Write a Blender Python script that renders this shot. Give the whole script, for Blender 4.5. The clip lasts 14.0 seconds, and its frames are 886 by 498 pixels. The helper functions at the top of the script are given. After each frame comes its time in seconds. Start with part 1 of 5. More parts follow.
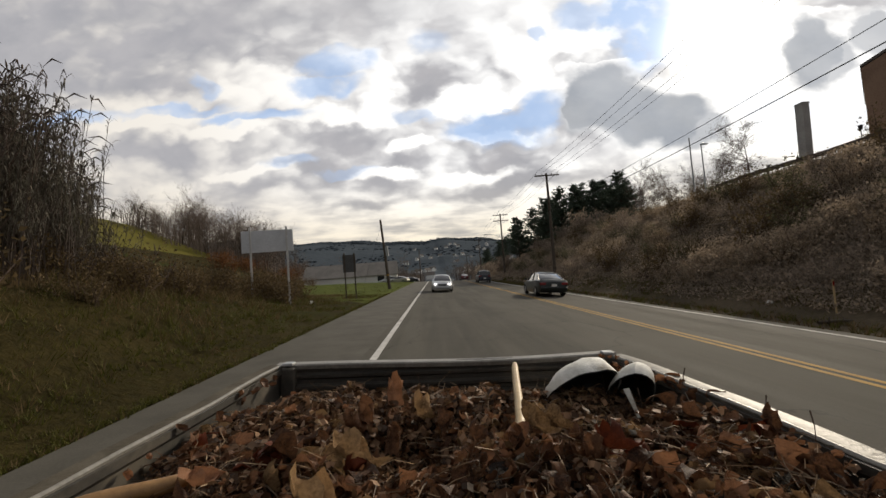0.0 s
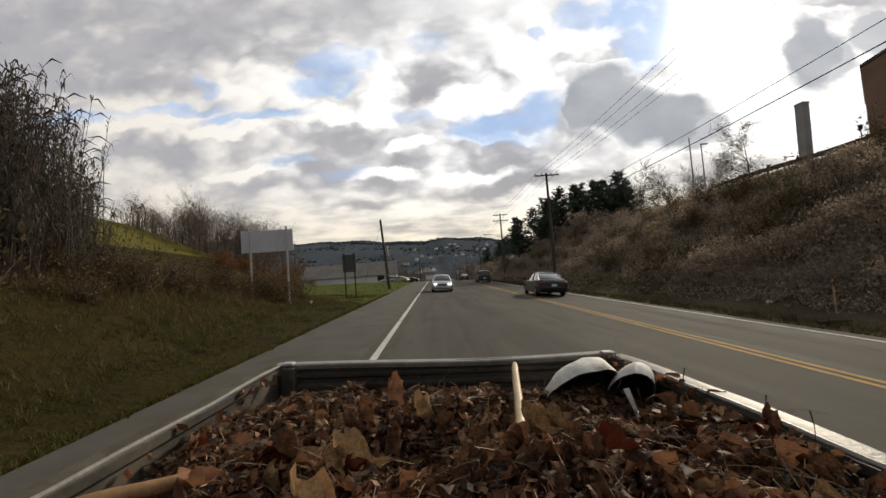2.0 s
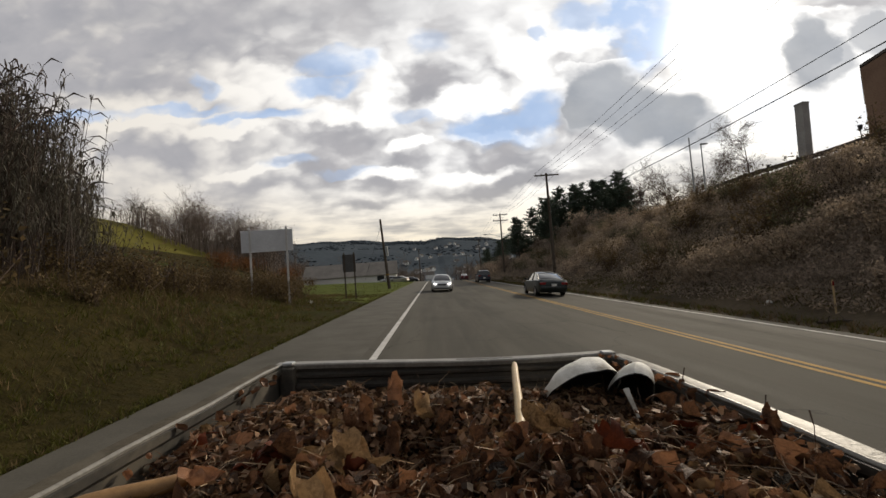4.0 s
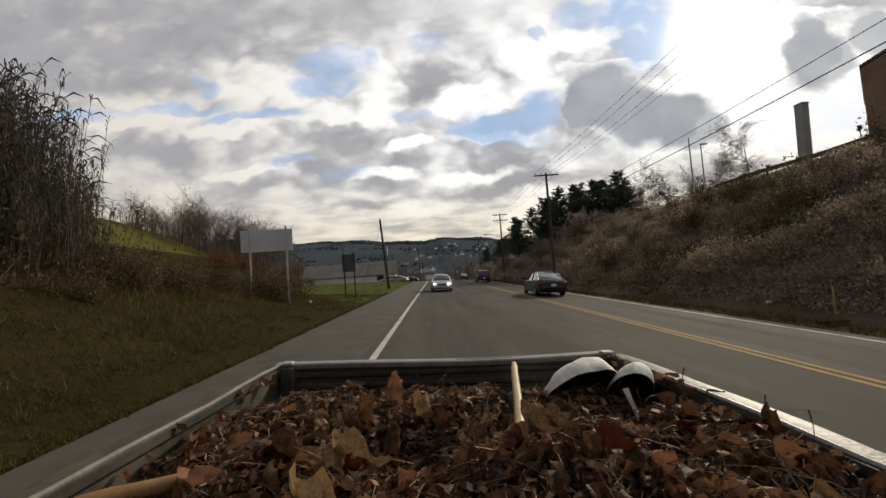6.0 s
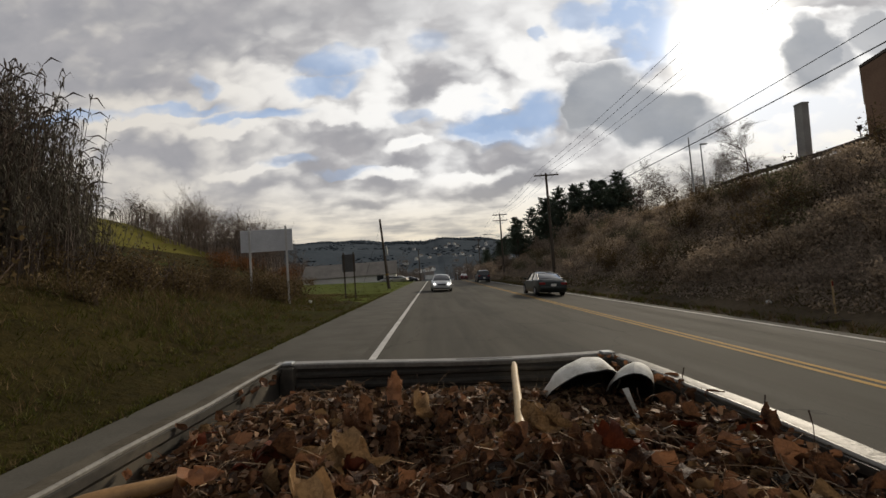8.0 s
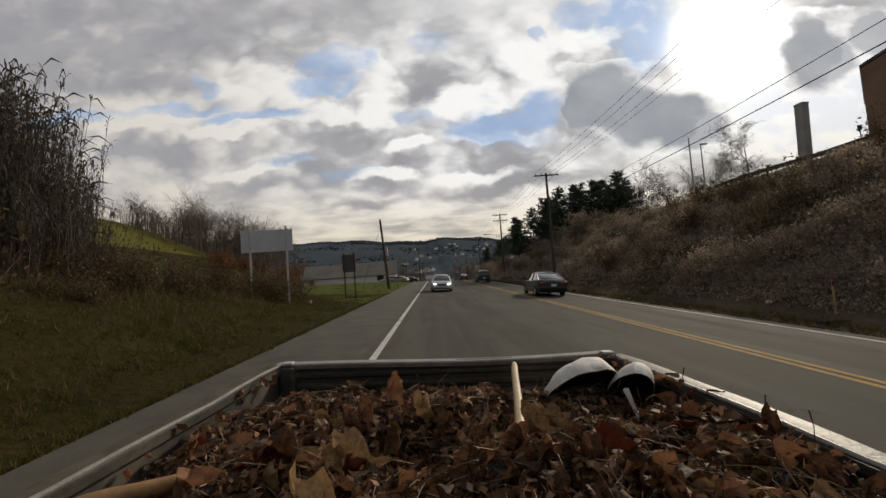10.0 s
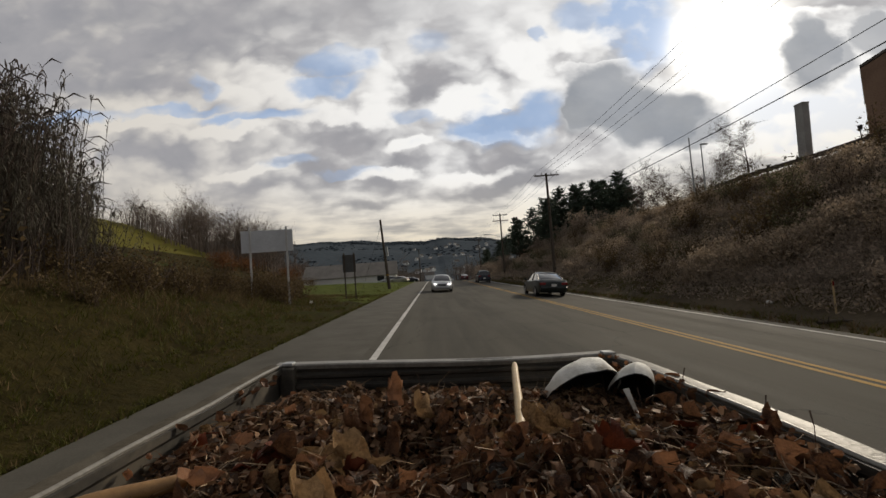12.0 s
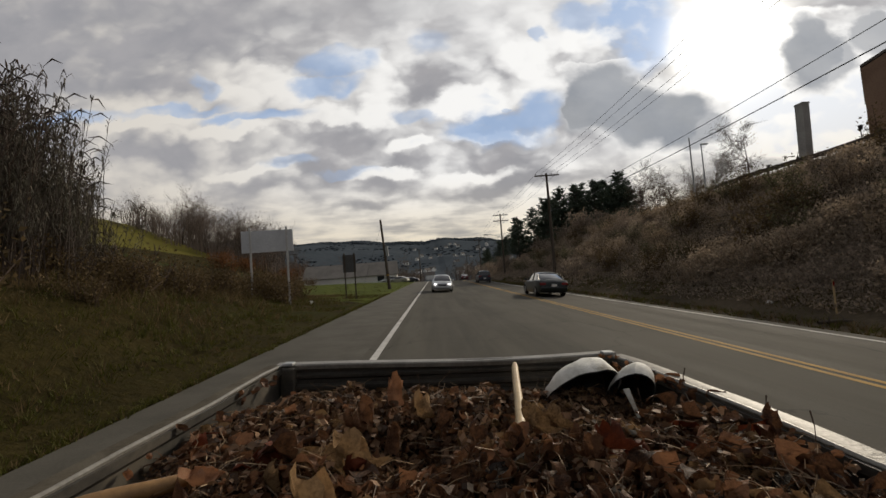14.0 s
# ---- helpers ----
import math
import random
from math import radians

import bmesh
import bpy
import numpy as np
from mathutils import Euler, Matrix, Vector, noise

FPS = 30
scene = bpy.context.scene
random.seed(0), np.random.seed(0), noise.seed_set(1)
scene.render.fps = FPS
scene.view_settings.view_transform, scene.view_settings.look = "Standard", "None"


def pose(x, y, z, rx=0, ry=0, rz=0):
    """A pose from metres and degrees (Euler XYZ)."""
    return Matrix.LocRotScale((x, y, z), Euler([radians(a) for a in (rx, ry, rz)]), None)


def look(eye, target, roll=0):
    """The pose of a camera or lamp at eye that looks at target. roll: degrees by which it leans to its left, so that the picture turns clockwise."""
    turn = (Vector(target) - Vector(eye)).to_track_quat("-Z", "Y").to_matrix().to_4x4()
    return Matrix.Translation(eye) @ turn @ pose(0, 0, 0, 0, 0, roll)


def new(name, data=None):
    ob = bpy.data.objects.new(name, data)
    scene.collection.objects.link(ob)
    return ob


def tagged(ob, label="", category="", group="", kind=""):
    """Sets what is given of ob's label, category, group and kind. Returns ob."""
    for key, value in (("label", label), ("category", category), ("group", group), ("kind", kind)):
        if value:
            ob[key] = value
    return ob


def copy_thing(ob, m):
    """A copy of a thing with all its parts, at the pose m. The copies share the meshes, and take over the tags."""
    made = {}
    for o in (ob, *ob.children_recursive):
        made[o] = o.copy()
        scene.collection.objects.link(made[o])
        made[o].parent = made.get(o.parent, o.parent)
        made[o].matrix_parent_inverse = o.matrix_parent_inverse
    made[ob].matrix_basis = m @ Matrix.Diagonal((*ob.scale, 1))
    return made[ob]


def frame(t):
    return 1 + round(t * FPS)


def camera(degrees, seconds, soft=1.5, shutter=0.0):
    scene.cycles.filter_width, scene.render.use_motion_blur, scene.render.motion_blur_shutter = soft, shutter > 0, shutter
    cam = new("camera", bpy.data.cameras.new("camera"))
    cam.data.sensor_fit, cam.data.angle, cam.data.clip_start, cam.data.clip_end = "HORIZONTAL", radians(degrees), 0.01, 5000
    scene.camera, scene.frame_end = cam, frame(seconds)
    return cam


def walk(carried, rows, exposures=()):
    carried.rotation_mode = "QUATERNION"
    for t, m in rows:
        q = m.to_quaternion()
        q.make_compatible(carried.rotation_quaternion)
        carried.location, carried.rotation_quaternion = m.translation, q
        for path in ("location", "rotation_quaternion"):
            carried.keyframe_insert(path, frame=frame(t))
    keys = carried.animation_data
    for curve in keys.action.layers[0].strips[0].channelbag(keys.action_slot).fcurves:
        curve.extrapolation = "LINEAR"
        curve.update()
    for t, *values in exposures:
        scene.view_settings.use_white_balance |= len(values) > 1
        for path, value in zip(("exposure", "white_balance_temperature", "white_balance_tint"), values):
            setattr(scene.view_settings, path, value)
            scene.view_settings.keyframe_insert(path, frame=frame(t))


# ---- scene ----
cam = camera(94.0, 14.0, soft=1.5)
EYE = (0.0, 0.0, 1.62)
walk(cam, [(t, pose(*EYE, 93.2 + dp, 4.3 + dr, -1.26 + dy)) for t, dp, dr, dy in (
    (0.0, 0.02, 0.02, 0.05), (3.0, 0.0, 0.03, 0.04), (5.5, -0.03, -0.04, -0.02), (8.0, -0.03, -0.03, -0.03),
    (10.5, 0.0, 0.0, 0.0), (12.5, 0.02, 0.02, 0.03), (14.0, 0.03, 0.02, 0.05))],
     [(0.0, 0.2), (3.2, 0.17), (5.5, 0.05), (8.0, -0.08), (10.5, -0.17), (14.0, -0.16)])

# ---- world and sun ----
SUN = Vector((0.569, 0.726, 0.386)).normalized()
scene.view_settings.exposure = 0.0
world = bpy.data.worlds.new("sky")
scene.world = world
world.use_nodes = True


class Nodes:
    """Short ways to lay nodes into a tree."""

    def __init__(self, tree):
        self.tree = tree
        tree.nodes.clear()

    def add(self, kind):
        return self.tree.nodes.new(kind)

    def link(self, a, b):
        self.tree.links.new(a, b)

    def feed(self, socket, value):
        if isinstance(value, bpy.types.NodeSocket):
            self.link(value, socket)
        else:
            socket.default_value = value

    def math(self, op, a, b=0.0, clamp=False):
        n = self.add("ShaderNodeMath")
        n.operation, n.use_clamp = op, clamp
        self.feed(n.inputs[0], a), self.feed(n.inputs[1], b)
        return n.outputs[0]

    def vec(self, op, a, b=(0, 0, 0)):
        n = self.add("ShaderNodeVectorMath")
        n.operation = op
        self.feed(n.inputs[0], a), self.feed(n.inputs[1], b)
        return n.outputs["Value"] if op in ("LENGTH", "DOT_PRODUCT", "DISTANCE") else n.outputs[0]

    def mix(self, f, a, b, blend="MIX"):
        n = self.add("ShaderNodeMix")
        n.data_type, n.blend_type = "RGBA", blend
        self.feed(n.inputs[0], f), self.feed(n.inputs[6], a), self.feed(n.inputs[7], b)
        return n.outputs[2]

    def ramp(self, x, lo, hi, a=0.0, b=1.0):
        n = self.add("ShaderNodeMapRange")
        n.interpolation_type = "SMOOTHSTEP"
        for i, v in enumerate((x, lo, hi, a, b)):
            self.feed(n.inputs[i], v)
        return n.outputs[0]

    def noise(self, at, scale, detail=4.0, rough=0.55, warp=0.0):
        n = self.add("ShaderNodeTexNoise")
        self.feed(n.inputs["Vector"], at)
        n.inputs["Scale"].default_value, n.inputs["Detail"].default_value = scale, detail
        n.inputs["Roughness"].default_value, n.inputs["Distortion"].default_value = rough, warp
        return n


def rgb(*c):
    return (*c, 1.0)


def build_sky():
    n = Nodes(world.node_tree)
    way = n.add("ShaderNodeTexCoord").outputs["Generated"]
    way = n.vec("NORMALIZE", way)
    xyz = n.add("ShaderNodeSeparateXYZ")
    n.link(way, xyz.inputs[0])
    x, y, z = xyz.outputs
    sky = n.add("ShaderNodeTexSky")
    sky.sky_type, sky.sun_disc = "NISHITA", False
    sky.sun_elevation, sky.sun_rotation = math.asin(SUN.z), math.atan2(SUN.x, SUN.y)
    sky.air_density, sky.dust_density = 1.0, 1.2
    # the cloud deck, seen in perspective
    up = n.math("ADD", n.math("MAXIMUM", z, 0.0), 0.10)
    deck = n.add("ShaderNodeCombineXYZ")
    n.link(n.math("DIVIDE", x, up), deck.inputs[0]), n.link(n.math("DIVIDE", y, up), deck.inputs[1])
    big = n.noise(deck.outputs[0], 0.75, 5.0, 0.5, 0.3).outputs[0]
    # the clouds over the road, on the plane one metre ahead
    front = n.math("GREATER_THAN", y, 0.05)
    ahead = n.math("MAXIMUM", y, 0.05)
    flat = n.add("ShaderNodeCombineXYZ")
    n.link(n.math("DIVIDE", x, ahead), flat.inputs[0]), n.link(n.math("DIVIDE", z, ahead), flat.inputs[1])
    low = n.ramp(z, 0.26, 0.03)
    squeeze = n.vec("MULTIPLY", flat.outputs[0], (1.0, 1.4, 1.0))
    coarse = n.noise(squeeze, 3.2, 3.0, 0.5)
    lumps = n.noise(squeeze, 9.0, 4.0, 0.52)
    curl = n.math("SUBTRACT", 1.0, n.math("MULTIPLY", low, 0.75))
    half = (0.5, 0.5, 0.5)
    shift = n.vec("ADD", n.vec("MULTIPLY", n.vec("SUBTRACT", coarse.outputs["Color"], half), (0.15, 0.07, 0)),
                  n.vec("MULTIPLY", n.vec("SUBTRACT", lumps.outputs["Color"], half), (0.13, 0.10, 0)))
    fine = n.add("ShaderNodeVectorMath")
    fine.operation = "SCALE"
    n.link(shift, fine.inputs[0]), n.link(curl, fine.inputs["Scale"])
    place = n.vec("ADD", flat.outputs[0], fine.outputs[0])

    def lobes(rows, outer, inner):
        total = 0.0
        for u, v, ru, rv, w in rows:
            r = n.vec("LENGTH", n.vec("MULTIPLY", n.vec("SUBTRACT", place, (u, v, 0)), (1 / ru, 1 / rv, 0)))
            total = n.math("MAXIMUM", n.ramp(r, outer, inner, 0.0, w), total)
        return n.math("MULTIPLY", total, front)

    heavy = lobes([
        (0.458, 0.405, 0.114, 0.078, 1), (0.589, 0.349, 0.15, 0.075, 1), (0.385, 0.391, 0.051, 0.075, 1),
        (0.685, 0.309, 0.079, 0.046, 0.85), (0.998, 0.484, 0.082, 0.088, 0.95), (1.158, 0.518, 0.053, 0.053, 0.8),
        (1.061, 0.457, 0.059, 0.05, 0.8)], 1.42, 0.85)
    grey = lobes([
        (-0.605, 0.634, 0.451, 0.144, 0.85), (-0.945, 0.626, 0.229, 0.185, 0.95), (-0.188, 0.667, 0.238, 0.066, 0.6),
        (-0.923, 0.379, 0.159, 0.05, 0.7), (-0.63, 0.341, 0.141, 0.047, 0.8), (-0.454, 0.338, 0.095, 0.036, 0.55),
        (-0.221, 0.35, 0.124, 0.042, 0.8), (-0.032, 0.275, 0.072, 0.028, 0.8), (-0.105, 0.221, 0.08, 0.021, 0.65),
        (-0.411, 0.24, 0.068, 0.017, 0.5), (-0.162, 0.178, 0.075, 0.012, 0.6), (0.037, 0.464, 0.101, 0.046, 0.85),
        (0.15, 0.282, 0.084, 0.039, 0.9), (0.122, 0.191, 0.104, 0.022, 0.8), (0.312, 0.206, 0.175, 0.021, 0.6),
        (0.082, 0.592, 0.078, 0.058, 0.5), (0.811, 0.212, 0.086, 0.017, 0.4), (-0.266, 0.272, 0.068, 0.014, 0.45)], 1.50, 0.15)
    blue = lobes([
        (0.56, 0.592, 0.095, 0.118, 1), (0.451, 0.636, 0.086, 0.044, 0.7), (0.183, 0.351, 0.119, 0.043, 0.9),
        (0.285, 0.383, 0.054, 0.054, 0.9), (0.195, 0.401, 0.02, 0.007, 0.7), (-0.189, 0.533, 0.09, 0.037, 0.8),
        (-0.234, 0.474, 0.069, 0.031, 0.8), (-0.529, 0.5, 0.035, 0.028, 0.7), (-0.842, 0.44, 0.12, 0.02, 0.8),
        (-0.613, 0.442, 0.135, 0.017, 0.7), (-0.41, 0.412, 0.123, 0.02, 0.8), (0.031, 0.573, 0.049, 0.036, 0.5),
        (-0.347, 0.291, 0.068, 0.017, 0.5), (-0.198, 0.264, 0.082, 0.013, 0.4), (-0.01, 0.386, 0.056, 0.018, 0.5),
        (0.31, 0.59, 0.026, 0.018, 0.6)], 1.30, 0.68)
    heads = lobes([
        (-0.681, 0.419, 0.148, 0.022, 0.7), (-0.479, 0.377, 0.122, 0.02, 0.8), (-0.259, 0.405, 0.124, 0.023, 0.8),
        (-0.12, 0.403, 0.069, 0.035, 0.7), (-0.419, 0.508, 0.096, 0.057, 0.9), (-0.311, 0.465, 0.062, 0.057, 0.8),
        (-0.128, 0.503, 0.063, 0.057, 0.6), (-0.029, 0.319, 0.069, 0.017, 0.9), (0.168, 0.331, 0.084, 0.017, 1),
        (0.118, 0.416, 0.084, 0.036, 1), (0.269, 0.522, 0.085, 0.044, 1), (0.429, 0.549, 0.064, 0.051, 1),
        (-0.103, 0.253, 0.082, 0.014, 0.8), (0.132, 0.23, 0.111, 0.014, 0.9), (0.495, 0.49, 0.129, 0.013, 1),
        (1.019, 0.591, 0.089, 0.021, 1), (-0.443, 0.277, 0.095, 0.014, 0.7),
        (0.983, 0.308, 0.181, 0.108, 1.7), (0.842, 0.412, 0.087, 0.124, 1.7), (1.139, 0.32, 0.088, 0.123, 1.7)], 1.25, 0.55)
    # billows: bright heads over grey undersides
    cells = n.vec("ADD", n.vec("MULTIPLY", flat.outputs[0], (5.0, 8.0, 1.0)), n.vec("MULTIPLY", fine.outputs[0], (5.0, 8.0, 0)))
    billow = n.noise(cells, 1.0, 4.0, 0.5, 0.1).outputs[0]
    over = n.noise(n.vec("ADD", cells, (0.04, 0.30, 0)), 1.0, 4.0, 0.5, 0.1).outputs[0]
    puff = n.add("ShaderNodeTexVoronoi")
    puff.feature = "SMOOTH_F1"
    n.link(n.vec("ADD", n.vec("MULTIPLY", flat.outputs[0], (7.5, 13.0, 1.0)), n.vec("MULTIPLY", lumps.outputs["Color"], (0.7, 0.7, 0))), puff.inputs["Vector"])
    puff.inputs["Scale"].default_value, puff.inputs["Smoothness"].default_value = 1.0, 0.4
    puff.inputs["Detail"].default_value, puff.inputs["Roughness"].default_value = 2.0, 0.55
    rim = n.math("MULTIPLY", n.math("SUBTRACT", billow, over), front)
    flatter = n.math("ADD", n.math("MAXIMUM", z, 0.0), 0.045)
    rows = n.add("ShaderNodeCombineXYZ")
    n.link(n.math("DIVIDE", x, flatter), rows.inputs[0]), n.link(n.math("DIVIDE", y, flatter), rows.inputs[1])
    bank = n.noise(rows.outputs[0], 1.1, 5.0, 0.55, 0.2).outputs[0]
    # thicker dark cloud overhead and behind is added unseen, to dim the ground
    high = n.ramp(z, 0.50, 0.85)
    away = n.ramp(n.vec("DOT_PRODUCT", way, tuple(SUN)), 0.35, -0.5)
    body = n.math("ADD", n.math("MULTIPLY", n.math("SUBTRACT", billow, 0.5), 1.1), n.math("MULTIPLY", n.math("SUBTRACT", big, 0.5), 0.5))
    body = n.math("SUBTRACT", body, n.math("MULTIPLY", rim, 1.5))
    body = n.math("ADD", body, n.math("MULTIPLY", n.math("SUBTRACT", bank, 0.48), n.ramp(z, 0.30, 0.12, 0.0, 1.9)))
    calm = n.ramp(z, 0.42, 0.56, 1.0, 0.35)
    body = n.math("MULTIPLY", body, calm)
    body = n.math("ADD", body, n.math("SUBTRACT", n.math("MULTIPLY", grey, 0.62), n.math("MULTIPLY", heads, 0.55)))
    body = n.math("ADD", body, n.math("MULTIPLY", n.math("SUBTRACT", lumps.outputs[0], 0.5), n.math("MULTIPLY", n.math("MULTIPLY", curl, calm), 0.45)))
    body = n.math("ADD", n.math("ADD", body, 0.24), n.math("MULTIPLY", n.math("MAXIMUM", high, away), 0.7))
    swell = n.math("MULTIPLY", n.math("SUBTRACT", puff.outputs["Distance"], 0.80), n.math("MULTIPLY", front, curl))
    body = n.math("ADD", body, n.math("MULTIPLY", swell, n.math("MULTIPLY", calm, 0.75)))
    thick = n.ramp(body, -0.05, 0.90)
    thick = n.math("MAXIMUM", thick, n.math("MULTIPLY", heavy, n.ramp(billow, 0.2, 0.7, 0.80, 1.0)))
    clear = n.math("SUBTRACT", 1.0, n.math("MINIMUM", n.math("ADD", n.math("MULTIPLY", grey, 0.6), heavy), 1.0))
    gap = n.math("MULTIPLY", n.math("MULTIPLY", blue, clear), n.ramp(lumps.outputs[0], 0.34, 0.55, 0.45, 0.95))
    gap = n.math("MAXIMUM", gap, n.math("MULTIPLY", n.ramp(body, -0.30, -0.60), n.math("MULTIPLY", front, 0.25)))
    side = n.ramp(n.vec("DOT_PRODUCT", way, tuple(SUN)), 0.90, 0.30)
    white = n.mix(side, rgb(10.5, 10.4, 10.2), rgb(7.7, 7.25, 6.6))
    white = n.mix(low, white, n.mix(side, rgb(9.2, 8.1, 6.2), rgb(7.7, 6.8, 5.4)))
    mottle = n.ramp(n.math("ADD", n.math("MULTIPLY", lumps.outputs[0], 0.5), n.math("MULTIPLY", billow, 0.5)), 0.34, 0.66)
    dark = n.mix(low, n.mix(mottle, rgb(3.4, 3.4, 3.65), rgb(4.3, 4.2, 4.35)), rgb(4.3, 4.05, 3.7))
    dark = n.mix(n.math("MINIMUM", heavy, 1.0), dark, n.mix(mottle, rgb(2.7, 2.95, 3.4), rgb(3.7, 3.85, 4.1)))
    dark = n.mix(n.math("MAXIMUM", high, away), dark, rgb(2.5, 2.5, 2.6))
    cloud = n.mix(thick, white, dark)
    air = n.mix(0.95, sky.outputs[0], rgb(3.5, 5.0, 7.6))
    colour = n.mix(gap, cloud, air)
    # the sun behind thin cloud
    near = n.math("MAXIMUM", n.vec("DOT_PRODUCT", way, tuple(SUN)), 0.0)
    glow = n.math("ADD", n.math("MULTIPLY", n.math("POWER", near, 560.0), 60.0), n.math("MULTIPLY", n.math("POWER", near, 40.0), 1.3))
    glow = n.math("MULTIPLY", glow, n.math("SUBTRACT", 1.0, n.math("MULTIPLY", n.math("MINIMUM", heavy, 1.0), 0.88)))
    tint = n.mix(1.0, rgb(1.0, 0.95, 0.84), n.mix(1.0, glow, glow), "MULTIPLY")
    colour = n.mix(1.0, colour, tint, "ADD")
    back = n.add("ShaderNodeBackground")
    n.link(colour, back.inputs[0])
    back.inputs[1].default_value = 0.1
    n.link(back.outputs[0], n.add("ShaderNodeOutputWorld").inputs[0])


build_sky()
sun = new("sun", bpy.data.lights.new("sun", "SUN"))
sun.data.energy, sun.data.angle, sun.data.color = 2.5, radians(5.0), (1.0, 0.87, 0.68)
sun.matrix_world = look((0, 0, 60), Vector((0, 0, 60)) - SUN)

# ---- materials ----


def material(name, dark, light, rough=0.8, grain=30.0, blotch=3.0, bump=0.3, depth=0.01, metal=0.0, vary=0.0, spec=0.5,
             stain=None, through_light=0.0, gamma=1.0):
    """A surface between two colours by a coarse and a fine noise; vary: how much single pieces differ."""
    m = bpy.data.materials.new(name)
    m.use_nodes = True
    n = Nodes(m.node_tree)
    at = n.add("ShaderNodeTexCoord").outputs["Object"]
    a = n.noise(at, blotch, 5.0, 0.6).outputs[0]
    b = n.noise(at, grain, 4.0, 0.65).outputs[0]
    f = n.math("ADD", n.math("MULTIPLY", a, 0.55), n.math("MULTIPLY", b, 0.45))
    f = n.ramp(f, 0.30, 0.70)
    if vary:
        r = n.math("FRACT", n.math("ADD", n.add("ShaderNodeObjectInfo").outputs["Random"],
                                   n.add("ShaderNodeNewGeometry").outputs["Random Per Island"]))
        r = n.math("POWER", r, gamma)
        f = n.math("ADD", n.math("MULTIPLY", f, 1 - vary), n.math("MULTIPLY", r, vary))
    c = n.mix(f, rgb(*dark), rgb(*light))
    if stain:
        s = n.ramp(n.noise(at, blotch * 0.37, 6.0, 0.7, 0.6).outputs[0], 0.52, 0.66)
        c = n.mix(s, c, rgb(*stain))
    p = n.add("ShaderNodeBsdfPrincipled")
    n.link(c, p.inputs["Base Color"])
    n.link(n.math("ADD", rough - 0.08, n.math("MULTIPLY", b, 0.16), True), p.inputs["Roughness"])
    p.inputs["Metallic"].default_value = metal
    p.inputs["Specular IOR Level"].default_value = spec
    if bump:
        h = n.add("ShaderNodeBump")
        h.inputs["Strength"].default_value, h.inputs["Distance"].default_value = bump, depth
        n.link(b, h.inputs["Height"])
        n.link(h.outputs[0], p.inputs["Normal"])
    shader = p.outputs[0]
    if through_light:
        t = n.add("ShaderNodeBsdfTranslucent")
        n.link(c, t.inputs[0])
        k = n.add("ShaderNodeMixShader")
        k.inputs[0].default_value = through_light
        n.link(shader, k.inputs[1]), n.link(t.outputs[0], k.inputs[2])
        shader = k.outputs[0]
    n.link(shader, n.add("ShaderNodeOutputMaterial").inputs[0])
    return m


def glass(name, tint, rough=0.03):
    m = bpy.data.materials.new(name)
    m.use_nodes = True
    p = m.node_tree.nodes["Principled BSDF"]
    p.inputs["Base Color"].default_value, p.inputs["Roughness"].default_value = rgb(*tint), rough
    p.inputs["Specular IOR Level"].default_value, p.inputs["Coat Weight"].default_value = 0.7, 0.6
    return m


def glowing(name, colour, strength):
    m = bpy.data.materials.new(name)
    m.use_nodes = True
    p = m.node_tree.nodes["Principled BSDF"]
    p.inputs["Base Color"].default_value = rgb(*colour)
    p.inputs["Emission Color"].default_value, p.inputs["Emission Strength"].default_value = rgb(*colour), strength
    return m


ASPHALT = material("asphalt", (0.09, 0.088, 0.080), (0.14, 0.137, 0.125), 0.85, 55.0, 0.7, 0.5, 0.006, spec=0.2, stain=(0.08, 0.078, 0.072))
SHOULDER = material("shoulder asphalt", (0.062, 0.057, 0.047), (0.108, 0.100, 0.083), 0.9, 40.0, 1.1, 0.3, 0.004, spec=0.2)
PAINT_WHITE = material("worn white road paint", (0.42, 0.41, 0.39), (0.66, 0.65, 0.62), 0.8, 18.0, 2.5, 0.2, 0.004, spec=0.1, stain=(0.35, 0.34, 0.32))
PAINT_YELLOW = material("worn yellow road paint", (0.28, 0.165, 0.045), (0.42, 0.26, 0.07), 0.8, 18.0, 2.5, 0.2, 0.004, spec=0.08, stain=(0.34, 0.22, 0.09))
LAWN = material("lawn grass", (0.042, 0.058, 0.010), (0.10, 0.115, 0.022), 0.9, 9.0, 0.35, 0.8, 0.05, spec=0.03)
FIELD = material("hill meadow", (0.075, 0.070, 0.014), (0.135, 0.118, 0.026), 0.9, 2.0, 0.05, 0.6, 0.1, spec=0.03)
ROUGH = material("rough dead grass", (0.018, 0.015, 0.006), (0.047, 0.037, 0.013), 0.95, 7.0, 0.5, 0.9, 0.08, spec=0.03, stain=(0.036, 0.042, 0.009))
# bank soil, dry stalks and rust weeds lightened: sun glare put into their colours
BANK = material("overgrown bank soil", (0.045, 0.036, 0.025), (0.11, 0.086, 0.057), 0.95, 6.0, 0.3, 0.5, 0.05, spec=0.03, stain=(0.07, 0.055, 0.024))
# blue grey of the far land carries the distance haze in its base colour
WOODS = material("haze tinted far woods", (0.052, 0.064, 0.076), (0.098, 0.114, 0.130), 0.95, 0.11, 0.010, 0, spec=0.0, vary=0.15)
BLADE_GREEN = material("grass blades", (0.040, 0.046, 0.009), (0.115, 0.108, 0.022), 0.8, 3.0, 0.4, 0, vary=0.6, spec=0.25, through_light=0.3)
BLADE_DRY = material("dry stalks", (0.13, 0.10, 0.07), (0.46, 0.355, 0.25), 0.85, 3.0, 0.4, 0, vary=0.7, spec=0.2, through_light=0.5)
